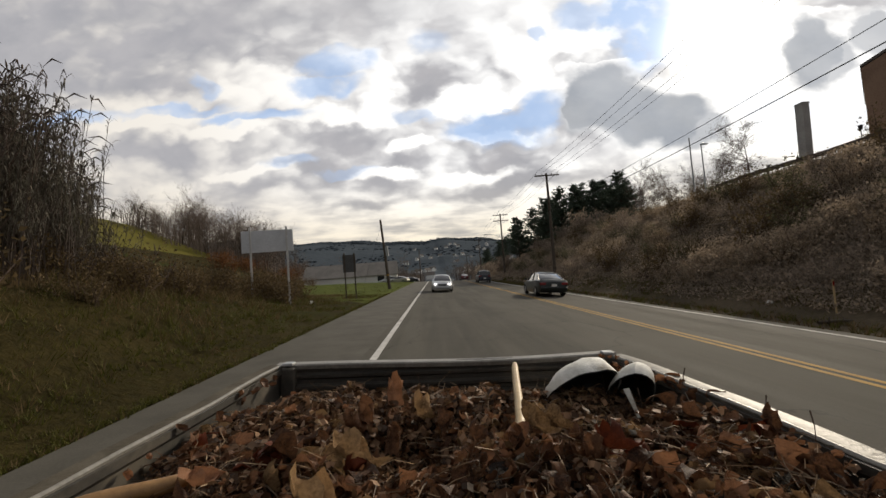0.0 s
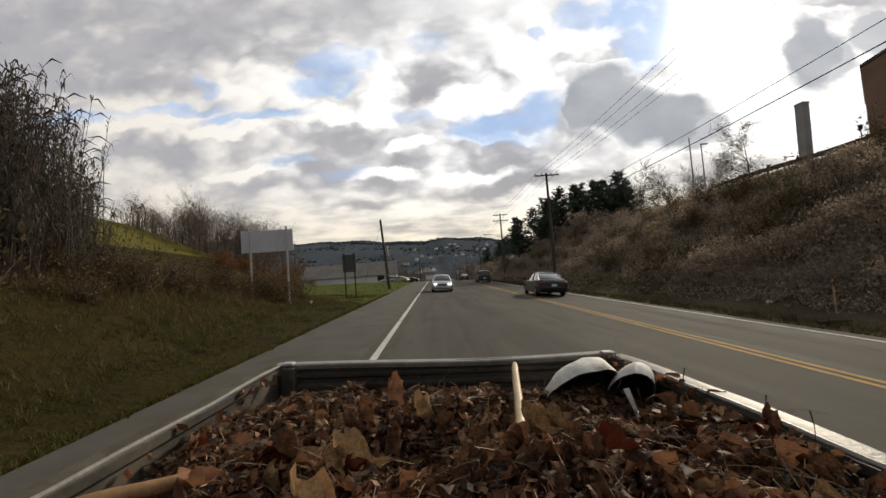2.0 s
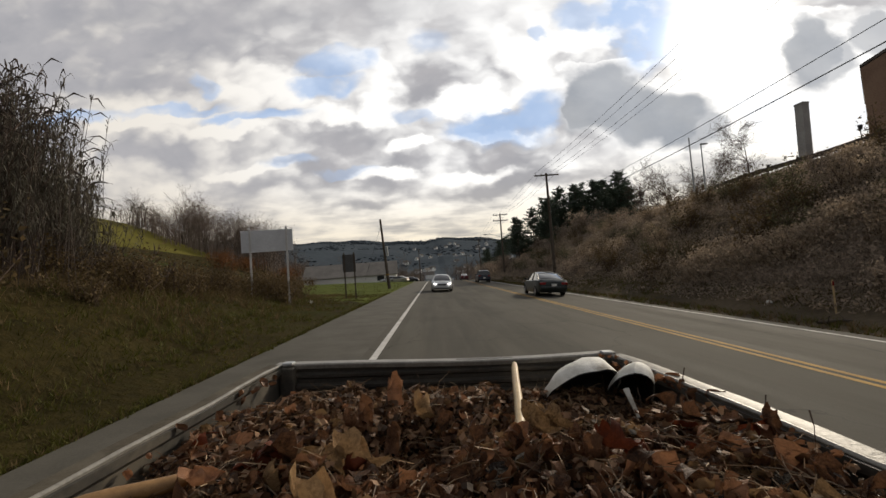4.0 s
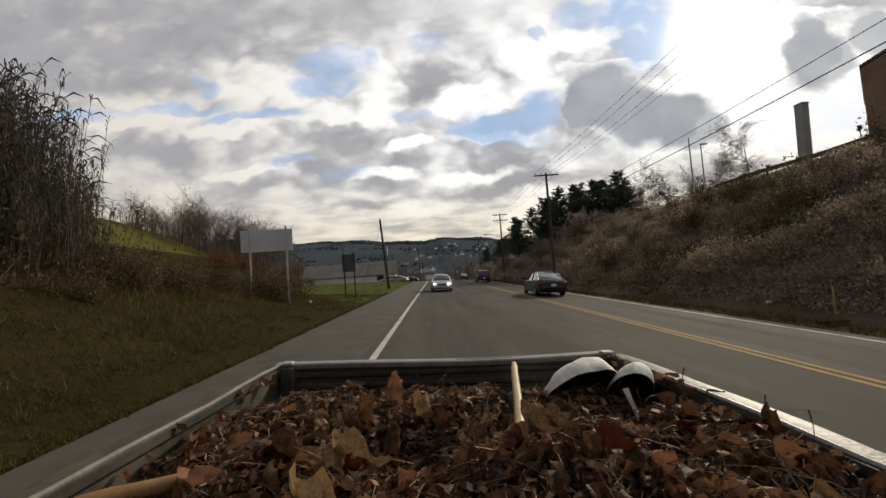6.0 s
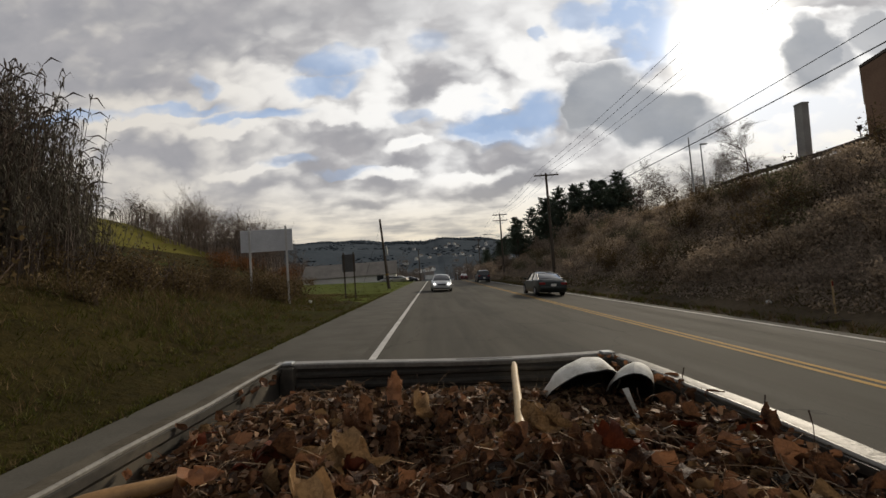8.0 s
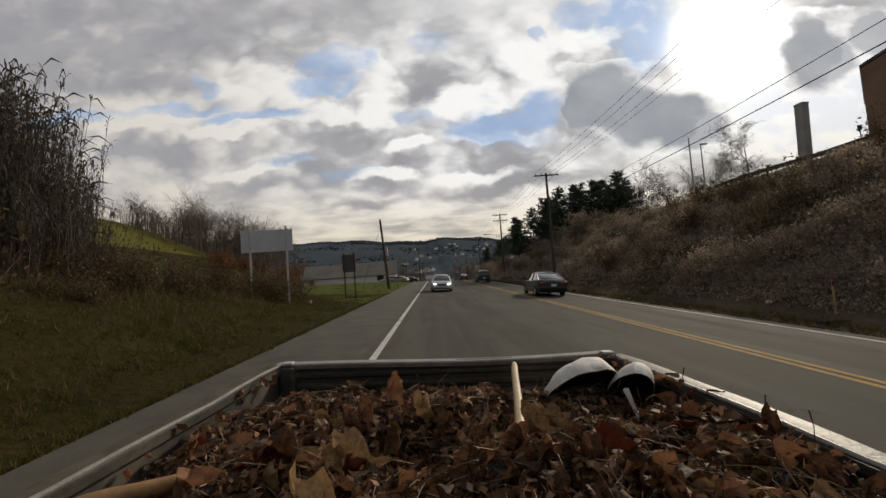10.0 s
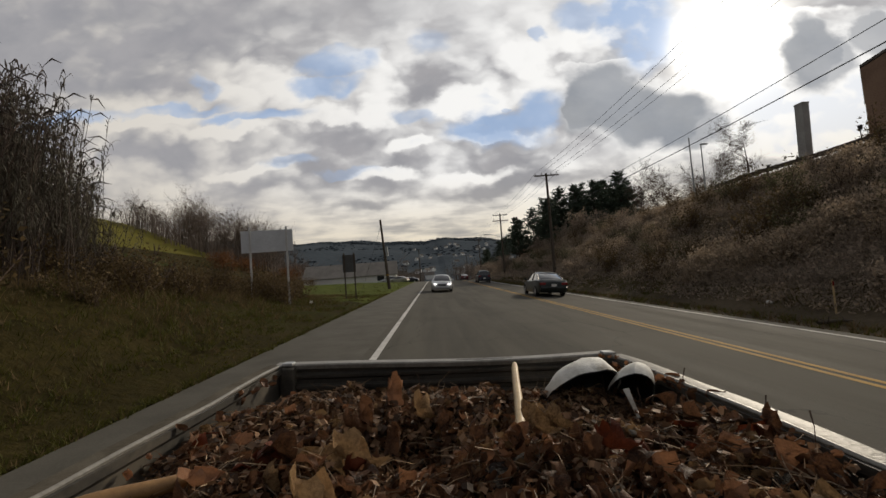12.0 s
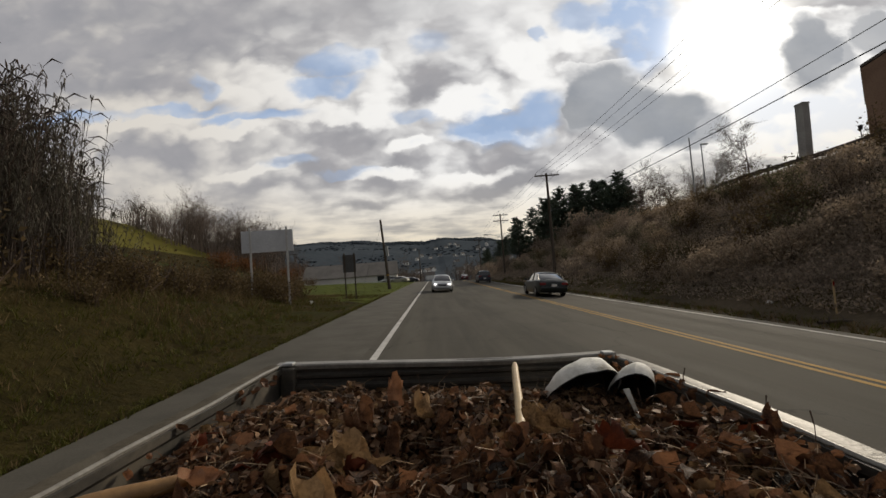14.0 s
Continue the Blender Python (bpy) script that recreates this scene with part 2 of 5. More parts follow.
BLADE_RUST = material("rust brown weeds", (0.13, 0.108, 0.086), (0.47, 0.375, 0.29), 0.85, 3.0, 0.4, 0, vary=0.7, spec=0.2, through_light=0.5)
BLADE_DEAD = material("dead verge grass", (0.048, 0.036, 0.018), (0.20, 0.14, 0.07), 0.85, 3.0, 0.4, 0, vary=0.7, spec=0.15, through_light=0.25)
POST = material("dull zinc post", (0.42, 0.42, 0.41), (0.58, 0.57, 0.55), 0.6, 20.0, 3.0, 0.1, 0.003)
SEED = material("pale seed heads", (0.26, 0.20, 0.14), (0.58, 0.47, 0.35), 0.9, 20.0, 2.0, 0, vary=0.7, spec=0.1, through_light=0.5)
OLIVE = material("dark olive foliage", (0.06, 0.060, 0.034), (0.20, 0.185, 0.10), 0.85, 4.0, 0.5, 0, vary=0.7, spec=0.2, through_light=0.3)
REED = material("dark reed leaves", (0.05, 0.046, 0.036), (0.20, 0.18, 0.14), 0.85, 4.0, 0.6, 0, vary=0.7, spec=0.15, through_light=0.2)
CATKIN = material("dark seed heads", (0.04, 0.032, 0.028), (0.12, 0.095, 0.08), 0.9, 20.0, 2.0, 0, vary=0.6, spec=0.15)
BARK = material("grey brown bark", (0.05, 0.040, 0.032), (0.14, 0.115, 0.095), 0.9, 14.0, 2.0, 0.6, 0.02, vary=0.3, spec=0.2)
TWIG = material("bare twigs", (0.055, 0.040, 0.032), (0.14, 0.10, 0.078), 0.9, 9.0, 1.0, 0, vary=0.5, spec=0.15)
# paler copy of the twig colour, with distance haze mixed into it
HAZE_TWIG = material("haze paled twigs", (0.10, 0.078, 0.065), (0.22, 0.175, 0.145), 0.9, 9.0, 1.0, 0, vary=0.5, spec=0.1)
LIP = material("pale edge metal", (0.13, 0.12, 0.105), (0.27, 0.255, 0.225), 0.45, 60.0, 9.0, 0.3, 0.002, spec=0.4)
# needle colours raised to stand in for the haze over the pines
NEEDLES = material("pine needles", (0.045, 0.066, 0.052), (0.11, 0.14, 0.10), 0.8, 5.0, 0.8, 0, vary=0.6, spec=0.3, through_light=0.15)
RUSSET = material("russet oak foliage", (0.09, 0.036, 0.014), (0.24, 0.11, 0.04), 0.85, 5.0, 0.6, 0, vary=0.6, spec=0.2, through_light=0.3)
POLE_WOOD = material("weathered pole wood", (0.045, 0.036, 0.028), (0.12, 0.098, 0.078), 0.9, 22.0, 1.5, 0.5, 0.01, spec=0.2)
STEEL = material("galvanised steel", (0.28, 0.29, 0.30), (0.42, 0.43, 0.44), 0.5, 20.0, 3.0, 0.1, 0.003, metal=0.3)
SIGN_BACK = material("bare aluminium sign back", (0.50, 0.515, 0.54), (0.62, 0.635, 0.66), 0.55, 12.0, 1.5, 0.1, 0.002, metal=0.05)
SIGN_DARK = material("dark weathered sign back", (0.06, 0.06, 0.06), (0.11, 0.11, 0.11), 0.6, 12.0, 1.5, 0.1, 0.002, metal=0.3)
WIRE = material("black cable", (0.012, 0.012, 0.012), (0.03, 0.03, 0.03), 0.6, 20.0, 2.0, 0)
BRICK = material("orange brown brick", (0.22, 0.135, 0.09), (0.36, 0.235, 0.16), 0.85, 12.0, 0.8, 0.4, 0.01)
CONCRETE = material("grey concrete", (0.27, 0.26, 0.245), (0.42, 0.41, 0.39), 0.85, 16.0, 1.0, 0.4, 0.008, stain=(0.24, 0.22, 0.20))
ROOF = material("brown shingle roof", (0.11, 0.098, 0.086), (0.175, 0.155, 0.138), 0.85, 4.0, 0.5, 0.5, 0.03)
ROOF_PALE = material("weathered grey brown roof", (0.17, 0.155, 0.135), (0.27, 0.245, 0.215), 0.85, 4.0, 0.5, 0.5, 0.03)
SIDING = material("pale siding", (0.62, 0.61, 0.58), (0.80, 0.79, 0.76), 0.7, 6.0, 0.4, 0.2, 0.01, vary=0.5)
WHITE = material("white painted metal", (0.62, 0.62, 0.60), (0.80, 0.80, 0.78), 0.5, 15.0, 2.0, 0.1, 0.003)
BED_PAINT = material("scuffed dark bed paint", (0.024, 0.022, 0.019), (0.065, 0.058, 0.048), 0.55, 60.0, 6.0, 0.25, 0.002, spec=0.5, stain=(0.10, 0.085, 0.065))
RAIL_SUNLIT = material("sunlit worn rail metal", (0.075, 0.068, 0.055), (0.21, 0.195, 0.165), 0.5, 55.0, 8.0, 0.6, 0.004, spec=0.3, stain=(0.10, 0.085, 0.065))
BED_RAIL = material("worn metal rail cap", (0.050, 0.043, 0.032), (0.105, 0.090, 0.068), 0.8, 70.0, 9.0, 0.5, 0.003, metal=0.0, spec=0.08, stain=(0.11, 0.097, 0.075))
TYRE = material("tyre rubber", (0.012, 0.012, 0.012), (0.03, 0.03, 0.03), 0.85, 40.0, 5.0, 0.3, 0.004)
RIM = material("alloy rim", (0.38, 0.38, 0.39), (0.55, 0.55, 0.56), 0.35, 20.0, 3.0, 0.05, 0.002, metal=0.9)
LEAF = material("dry brown leaf", (0.007, 0.0034, 0.0027), (0.40, 0.195, 0.10), 0.5, 26.0, 6.0, 0.8, 0.006, vary=0.62, spec=0.25, through_light=0.25, gamma=2.3)
LEAF_RUST = material("rust red leaf", (0.045, 0.012, 0.007), (0.17, 0.042, 0.017), 0.6, 26.0, 7.0, 0.6, 0.004, vary=0.5, spec=0.12, through_light=0.25)
LEAF_TAN = material("tan curled leaf", (0.03, 0.016, 0.008), (0.46, 0.29, 0.145), 0.55, 26.0, 6.0, 0.8, 0.006, vary=0.45, spec=0.12, through_light=0.2)
CRUMB = material("leaf crumbs and straw", (0.012, 0.006, 0.004), (0.36, 0.21, 0.115), 0.7, 26.0, 7.0, 0, vary=0.85, spec=0.3, through_light=0.15, gamma=1.6)
STRAW = material("pale dry straw", (0.04, 0.024, 0.015), (0.42, 0.29, 0.17), 0.7, 26.0, 7.0, 0, vary=0.85, spec=0.3, gamma=1.5)
PILE_SHADE = material("dark shade between leaves", (0.006, 0.004, 0.003), (0.025, 0.013, 0.007), 0.9, 50.0, 9.0, 0.9, 0.02)
STICK = material("smooth pale wood", (0.36, 0.25, 0.12), (0.54, 0.40, 0.21), 0.5, 30.0, 4.0, 0.2, 0.002, stain=(0.36, 0.23, 0.11))
LOG = material("tan peeled branch", (0.15, 0.078, 0.026), (0.33, 0.185, 0.070), 0.6, 30.0, 5.0, 0.5, 0.004)
SHELL = material("dirty white plastic", (0.52, 0.51, 0.46), (0.84, 0.83, 0.78), 0.7, 28.0, 9.0, 0.7, 0.008, spec=0.3, stain=(0.40, 0.36, 0.28))
TUB_SHADE = material("black shade of the hollow", (0.012, 0.012, 0.013), (0.035, 0.034, 0.034), 0.55, 25.0, 5.0, 0.2, 0.003)
GLASS = glass("car glass", (0.012, 0.015, 0.018))
PANE = glass("window pane", (0.03, 0.04, 0.05), 0.05)
LAMP_ON = glowing("lit headlamp", (1.0, 0.97, 0.9), 3.0)
LAMP_RED = glass("red tail lamp", (0.22, 0.008, 0.008), 0.15)
LAMP_CLEAR = glass("clear lamp glass", (0.5, 0.5, 0.5), 0.1)
BLACK = material("black trim", (0.010, 0.010, 0.010), (0.025, 0.025, 0.025), 0.5, 30.0, 4.0, 0.1, 0.002)


def car_paint(name, colour, metal=0.2):
    m = material(name, tuple(c * 0.85 for c in colour), colour, 0.35, 8.0, 1.0, 0, metal=metal, spec=0.4)
    m.node_tree.nodes["Principled BSDF"].inputs["Coat Weight"].default_value = 0.35
    return m


def road_surface():
    """Worn asphalt, with long stains and paler wheel tracks along the road."""
    n = Nodes(ASPHALT.node_tree)
    at = n.add("ShaderNodeTexCoord").outputs["Object"]
    along = n.noise(n.vec("MULTIPLY", at, (1.1, 0.035, 1.0)), 1.0, 5.0, 0.6, 0.2).outputs[0]
    patch = n.noise(n.vec("MULTIPLY", at, (0.5, 0.16, 1.0)), 1.0, 6.0, 0.65, 0.5).outputs[0]
    grit = n.noise(at, 60.0, 4.0, 0.7).outputs[0]
    f = n.math("ADD", n.math("ADD", n.math("MULTIPLY", along, 0.5), n.math("MULTIPLY", patch, 0.3)), n.math("MULTIPLY", grit, 0.2))
    c = n.mix(n.ramp(f, 0.36, 0.62), rgb(0.058, 0.054, 0.046), rgb(0.112, 0.105, 0.089))
    crack = n.add("ShaderNodeTexVoronoi")
    crack.feature = "DISTANCE_TO_EDGE"
    n.link(n.vec("ADD", n.vec("MULTIPLY", at, (0.30, 0.16, 1.0)), n.vec("MULTIPLY", n.noise(at, 1.3, 4.0).outputs["Color"], (0.25, 0.25, 0))), crack.inputs["Vector"])
    crack.inputs["Scale"].default_value = 1.0
    c = n.mix(n.ramp(crack.outputs["Distance"], 0.006, 0.0, 0.0, 0.6), c, rgb(0.04, 0.04, 0.038))
    p = n.add("ShaderNodeBsdfPrincipled")
    n.link(c, p.inputs["Base Color"])
    n.link(n.ramp(along, 0.3, 0.7, 0.76, 0.92), p.inputs["Roughness"])
    p.inputs["Specular IOR Level"].default_value = 0.05
    h = n.add("ShaderNodeBump")
    h.inputs["Strength"].default_value, h.inputs["Distance"].default_value = 0.35, 0.004
    n.link(grit, h.inputs["Height"])
    n.link(h.outputs[0], p.inputs["Normal"])
    n.link(p.outputs[0], n.add("ShaderNodeOutputMaterial").inputs[0])


road_surface()

# ---- building blocks ----
def finish(bm, smooth=0.0):
    me = bpy.data.meshes.new("mesh")
    bmesh.ops.recalc_face_normals(bm, faces=bm.faces)
    bm.to_mesh(me)
    bm.free()
    if smooth:
        me.shade_smooth()
        me.set_sharp_from_angle(angle=radians(smooth))
    return me


def part(name, bm, mat, parent=None, label="", smooth=0.0, at=None):
    """Links a bmesh or a mesh as one object, under a thing or a part."""
    me = finish(bm, smooth) if isinstance(bm, bmesh.types.BMesh) else bm
    if not me.materials:
        me.materials.append(mat)
    ob = new(name, me)
    if parent:
        ob.parent = parent
    if at is not None:
        ob.matrix_basis = at
    return tagged(ob, label)


def thing(name, at, label, category, group="", kind=""):
    ob = new(name)
    ob.empty_display_size = 0.2
    ob.matrix_basis = at
    return tagged(ob, label, category, group, kind)


def box(bm, centre, size, bevel=0.0, turn=None):
    m = Matrix.Translation(centre) @ (turn or Matrix()) @ Matrix.Diagonal((*size, 1))
    made = bmesh.ops.create_cube(bm, size=1, matrix=m)["verts"]
    if bevel:
        edges = list({e for v in made for e in v.link_edges})
        bmesh.ops.bevel(bm, geom=edges, offset=bevel, segments=2, affect="EDGES", profile=0.5)
    return bm


def rod(bm, a, b, r0, r1=None, n=8):
    a, b = Vector(a), Vector(b)
    way = b - a
    m = Matrix.Translation((a + b) / 2) @ way.to_track_quat("Z", "Y").to_matrix().to_4x4()
    bmesh.ops.create_cone(bm, cap_ends=True, segments=n, radius1=r0, radius2=r0 if r1 is None else r1, depth=way.length, matrix=m)
    return bm


def prism(bm, outline, y0, y1, axis="y"):
    """An outline in x and z (or y and z, along x), drawn out between two places."""
    def at(p, k):
        return (p[0], k, p[1]) if axis == "y" else (k, p[0], p[1])
    a = [bm.verts.new(at(p, y0)) for p in outline]
    b = [bm.verts.new(at(p, y1)) for p in outline]
    bm.faces.new(a), bm.faces.new(b[::-1])
    for i in range(len(a)):
        j = (i + 1) % len(a)
        bm.faces.new((a[j], a[i], b[i], b[j]))
    return bm


def loft(bm, rings, caps=True):
    made = [[bm.verts.new(p) for p in ring] for ring in rings]
    for a, b in zip(made, made[1:]):
        for i in range(len(a)):
            j = (i + 1) % len(a)
            bm.faces.new((a[i], a[j], b[j], b[i]))
    if caps:
        bm.faces.new(made[0][::-1]), bm.faces.new(made[-1])
    return bm


class Soup:
    """Many small free pieces for one mesh."""

    def __init__(self):
        self.v, self.f = [], []

    def poly(self, *pts):
        k = len(self.v)
        self.v.extend(pts)
        self.f.append(tuple(range(k, k + len(pts))))

    def tube(self, a, b, r0, r1, n=3):
        a, b = Vector(a), Vector(b)
        q = (b - a).to_track_quat("Z", "Y")
        k = len(self.v)
        for c, r in ((a, r0), (b, r1)):
            for i in range(n):
                t = 2 * math.pi * i / n
                self.v.append(tuple(c + q @ Vector((r * math.cos(t), r * math.sin(t), 0))))
        for i in range(n):
            j = (i + 1) % n
            self.f.append((k + i, k + j, k + n + j, k + n + i))

    def patch(self, mesh_v, mesh_f, m):
        k = len(self.v)
        self.v.extend(tuple(m @ Vector(p)) for p in mesh_v)
        self.f.extend(tuple(k + i for i in f) for f in mesh_f)

    def mesh(self, smooth=False):
        me = bpy.data.meshes.new("mesh")
        me.from_pydata(self.v, [], self.f)
        if smooth:
            me.shade_smooth()
        me.update()
        return me


# ---- the lie of the land ----
LEAN = 0.042  # the road falls away to its far side


def soft_step(t):
    t = np.clip(t, 0, 1)
    return t * t * (3 - 2 * t)


def land(x, y):
    """Height of the ground."""
    x, y = np.asarray(x, float), np.asarray(y, float)
    z = np.interp(y, [-400, 78, 90, 105, 130, 180, 260, 400, 700, 900, 1300, 2000, 2300, 4500],
                  [0, 0, -0.15, -0.7, -1.8, -4, -6.5, -7, 3, 20, 68, 150, 156, 110])
    z = z - LEAN * np.clip(x, -10, 10)
    z = z - 0.075 * np.clip(x, -1000, 600) * np.clip((y - 500) / 500, 0, 1)
    z = z + (9 * np.sin(x / 230 + 1) + 6 * np.sin(x / 87) + 3 * np.sin(x / 31)) * np.clip((y - 600) / 600, 0, 1)
    left = -x - 3.9
    high = np.interp(y, [-60, -20, 0, 8, 14, 20, 27, 35], [6.0, 5.0, 2.9, 1.9, 1.25, 0.75, 0.25, 0.0])
    z = z + high * soft_step(left / 5.5)
    z = z + np.clip(left - 4, 0, 30) * 0.035 * np.interp(y, [20, 60, 130, 220], [0, 1, 1, 0])
    hill = np.interp(y, [-100, 60, 140, 230, 340], [24, 28, 29, 17, 0])
    z = z + hill * np.interp(-x, [30, 38, 49, 66, 82, 92, 104, 117, 140, 200], [0, 0.03, 0.14, 0.36, 0.60, 0.80, 0.95, 1.02, 1.04, 1.06])
    crest = np.interp(y, [-100, 15, 60, 110, 180, 300], [7.4, 7.2, 6.6, 5.2, 3.5, 2.0])
    return z + crest * (0.75 * np.clip((x - 10.4) / 13, 0, 1) + 0.25 * soft_step((x - 10.4) / 13)) + 0.02 * np.clip(x - 24, 0, 300)


def ground_at(x, y):
    return float(land(x, y))


def build_ground():
    xs = np.unique(np.concatenate([-np.geomspace(40, 2600, 24), np.arange(-40, 40.1, 1.0), np.geomspace(40, 2600, 24), [-3.9, 9.3]]))
    ys = np.unique(np.concatenate([np.arange(-60, 120, 1.5), np.geomspace(120, 4300, 46), [-90, -150]]))
    X, Y = np.meshgrid(xs, ys)
    Z = land(X, Y)
    rng = np.random.default_rng(3)
    off = (X < -4.2) | (X > 10.5)
    Z = Z + np.where(off, rng.normal(0, 0.05, X.shape), 0) * np.where(np.abs(Y) > 150, 0, 1)
    Z = Z + np.where(Y > 600, 5 * np.sin(X / 97 + 1) * np.cos(Y / 130) + 3 * np.sin(X / 41 + Y / 70), 0)
    Z = np.where((X > -3.95) & (X < 9.4) & (Y < 300), Z - 0.06, Z)
    nx = len(xs)
    v = np.stack([X, Y, Z], -1).reshape(-1, 3).tolist()
    f, kinds = [], []
    for j in range(len(ys) - 1):
        for i in range(nx - 1):
            a = j * nx + i
            f.append((a, a + 1, a + nx + 1, a + nx))
            x, y = (xs[i] + xs[i + 1]) / 2, (ys[j] + ys[j + 1]) / 2
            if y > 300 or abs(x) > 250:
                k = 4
            elif x > 9:
                k = 3
            elif x > -34:
                k = 0 if y > 24 + 0.35 * (-x - 4) and x > -24 else 2
            else:
                k = 1 if y > 60 and x < -68 - 4 * math.sin(y / 17) else 2
            kinds.append(k)
    me = bpy.data.meshes.new("mesh")
    me.from_pydata(v, [], f)
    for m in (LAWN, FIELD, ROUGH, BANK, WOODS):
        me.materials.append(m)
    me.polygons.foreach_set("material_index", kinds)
    me.shade_smooth()
    tagged(new("ground", me), "grassy roadside land, overgrown banks and a wooded far ridge", "ground", kind="structure")


build_ground()


def strip(x0, x1, ys, lift, thick=0.0):
    """A ribbon along the road."""
    bm = bmesh.new()
    if thick:
        return loft(bm, [[(x, y, ground_at(0, y) - LEAN * x + lift - d) for x, d in ((x0, 0), (x1, 0), (x1, thick), (x0, thick))] for y in ys])
    rows = []
    for y in ys:
        rows.append([bm.verts.new((x, y, ground_at(0, y) - LEAN * x + lift)) for x in (x0, x1)])
    for p, q in zip(rows, rows[1:]):
        bm.faces.new((p[0], p[1], q[1], q[0]))
    return bm


FAR = [-120, -60, -30, -15, *np.arange(-5, 80, 5).tolist(), *np.arange(80, 200, 6).tolist(), 240, 290]
road = tagged(part("road", strip(-1.55, 9.0, FAR, 0.0, 0.05), ASPHALT), "grey asphalt road with three lanes, worn and patched", "road", kind="structure")
tagged(part("pavement", strip(-3.85, -1.55, FAR, -0.004, 0.05), SHOULDER), "wide paler asphalt shoulder with gritty edge", "road shoulder", kind="structure")
part("edge_line", strip(-1.36, -1.22, FAR, 0.004), PAINT_WHITE, road, "worn white edge line")
part("edge_line", strip(8.48, 8.60, FAR, 0.004), PAINT_WHITE, road, "worn white edge line")
part("centre_line", strip(5.45, 5.56, FAR, 0.004), PAINT_YELLOW, road, "faded yellow line")
part("centre_line", strip(5.67, 5.78, FAR, 0.004), PAINT_YELLOW, road, "faded yellow line")
for k in range(3, 9):
    part("lane_dash", strip(2.2, 2.32, [15.0 + 12.2 * k, 18.0 + 12.2 * k], 0.004), PAINT_WHITE, road, "worn white dash")

# ---- the pickup bed that carries the load ----
BED = pose(-0.065, 0, 0, 0, math.degrees(math.atan(LEAN)), -0.6)
TOP = 1.19  # height of the rail caps over the road
GATE = 2.08


def build_truck():
    truck = thing("pickup_truck", BED, "open dark pickup bed with scuffed metal rails, heaped with leaves", "truck")
    part("bed_floor", box(bmesh.new(), (0.03, 0.9, 0.60), (1.76, 2.36, 0.05), 0.01), BED_PAINT, truck)
    # side walls widen a little towards the cab
    for side, x0, x1 in ((-1, -0.935, -0.822), (1, 1.03, 0.865)):
        bm = bmesh.new()
        wall = [(-0.02, 0.62), (0.03, 0.62), (0.03, TOP - 0.05), (0.045, TOP - 0.035), (0.045, TOP - 0.012), (-0.02, TOP - 0.012)]
        rings = [[(x - side * p[0], y, p[1]) for p in wall] for x, y in ((x0, -0.25), ((x0 + x1) / 2, 0.9), (x1, GATE))]
        loft(bm, rings)
        part("side_wall", bm, BED_PAINT, truck, smooth=30)
        bm = bmesh.new()
        cap = [(0.025, -0.016), (0.03, -0.004), (0.022, 0.0), (-0.028, 0.0), (-0.038, -0.006), (-0.042, -0.05), (-0.034, -0.05), (-0.028, -0.012), (0.018, -0.012)]
        if side > 0:
            cap = [(0.032, -0.016), (0.038, -0.004), (0.03, 0.0), (-0.03, 0.002), (-0.04, -0.004), (-0.045, -0.05), (-0.036, -0.05), (-0.03, -0.012), (0.02, -0.012)]
        rings = []
        for i in range(13):
            t = i / 12
            x, y = x0 + (x1 - x0) * t, -0.25 + (GATE + 0.25) * t
            dent = 0.004 * math.sin(9 * t + side) + 0.003 * math.sin(23 * t)
            rings.append([(x - side * p[0], y, TOP + p[1] + dent) for p in cap])
        loft(bm, rings)
        # right cap uses a lighter metal: its sun glint is in the colour
        part("rail_cap", bm, RAIL_SUNLIT if side > 0 else BED_RAIL, truck, "worn bare metal rail cap", smooth=30)
        # thin pale bead added in place of the highlight on the rail's inner edge
        bm = bmesh.new()
        bead = [(0.034, -0.010), (0.036, -0.002), (0.030, 0.003), (0.026, 0.003), (0.026, -0.010)]
        loft(bm, [[(x0 + (x1 - x0) * i / 12 - side * p[0], -0.25 + (GATE + 0.25) * i / 12, TOP + p[1] + 0.004 * math.sin(0.75 * i + side) + 0.003 * math.sin(1.9167 * i)) for p in bead] for i in range(13)])
        part("edge_bead", bm, LIP, truck, "pale bead imitating the inner edge highlight", smooth=30)
        bm = bmesh.new()
        outer = [(-0.042, TOP - 0.04), (-0.11, TOP - 0.14), (-0.12, 0.8), (-0.09, 0.55), (-0.05, 0.55), (-0.05, TOP - 0.04)]
        loft(bm, [[(x - side * p[0], y, p[1]) for p in outer] for x, y in ((x0, -0.25), (x1, GATE))])
        part("fender", bm, BED_PAINT, truck, smooth=30)
        # wheel
        w = part("wheel", rod(bmesh.new(), (side * 0.70, 0.95, 0.37), (side * 0.90, 0.95, 0.37), 0.37, n=28), TYRE, truck, "black rubber wheel", smooth=40)
        part("rim", rod(bmesh.new(), (side * 0.895, 0.95, 0.37), (side * 0.91, 0.95, 0.37), 0.2, n=20), RIM, w)
    # the tailgate, with pressed ribs on its inner face
    gate = part("tailgate", box(bmesh.new(), (0, GATE + 0.035, 0.91), (1.66, 0.045, 0.54), 0.008), BED_PAINT, truck)
    for z in (TOP - 0.058, TOP - 0.112, TOP - 0.166, TOP - 0.22, TOP - 0.27):
        bm = bmesh.new()
        prism(bm, [(GATE + 0.013, z - 0.019), (GATE - 0.006, z - 0.008), (GATE - 0.008, z + 0.006), (GATE + 0.013, z + 0.016)], -0.74, 0.77, "x")
        part("rib", bm, BED_PAINT, gate, "pressed rib", smooth=20)
    bm = bmesh.new()
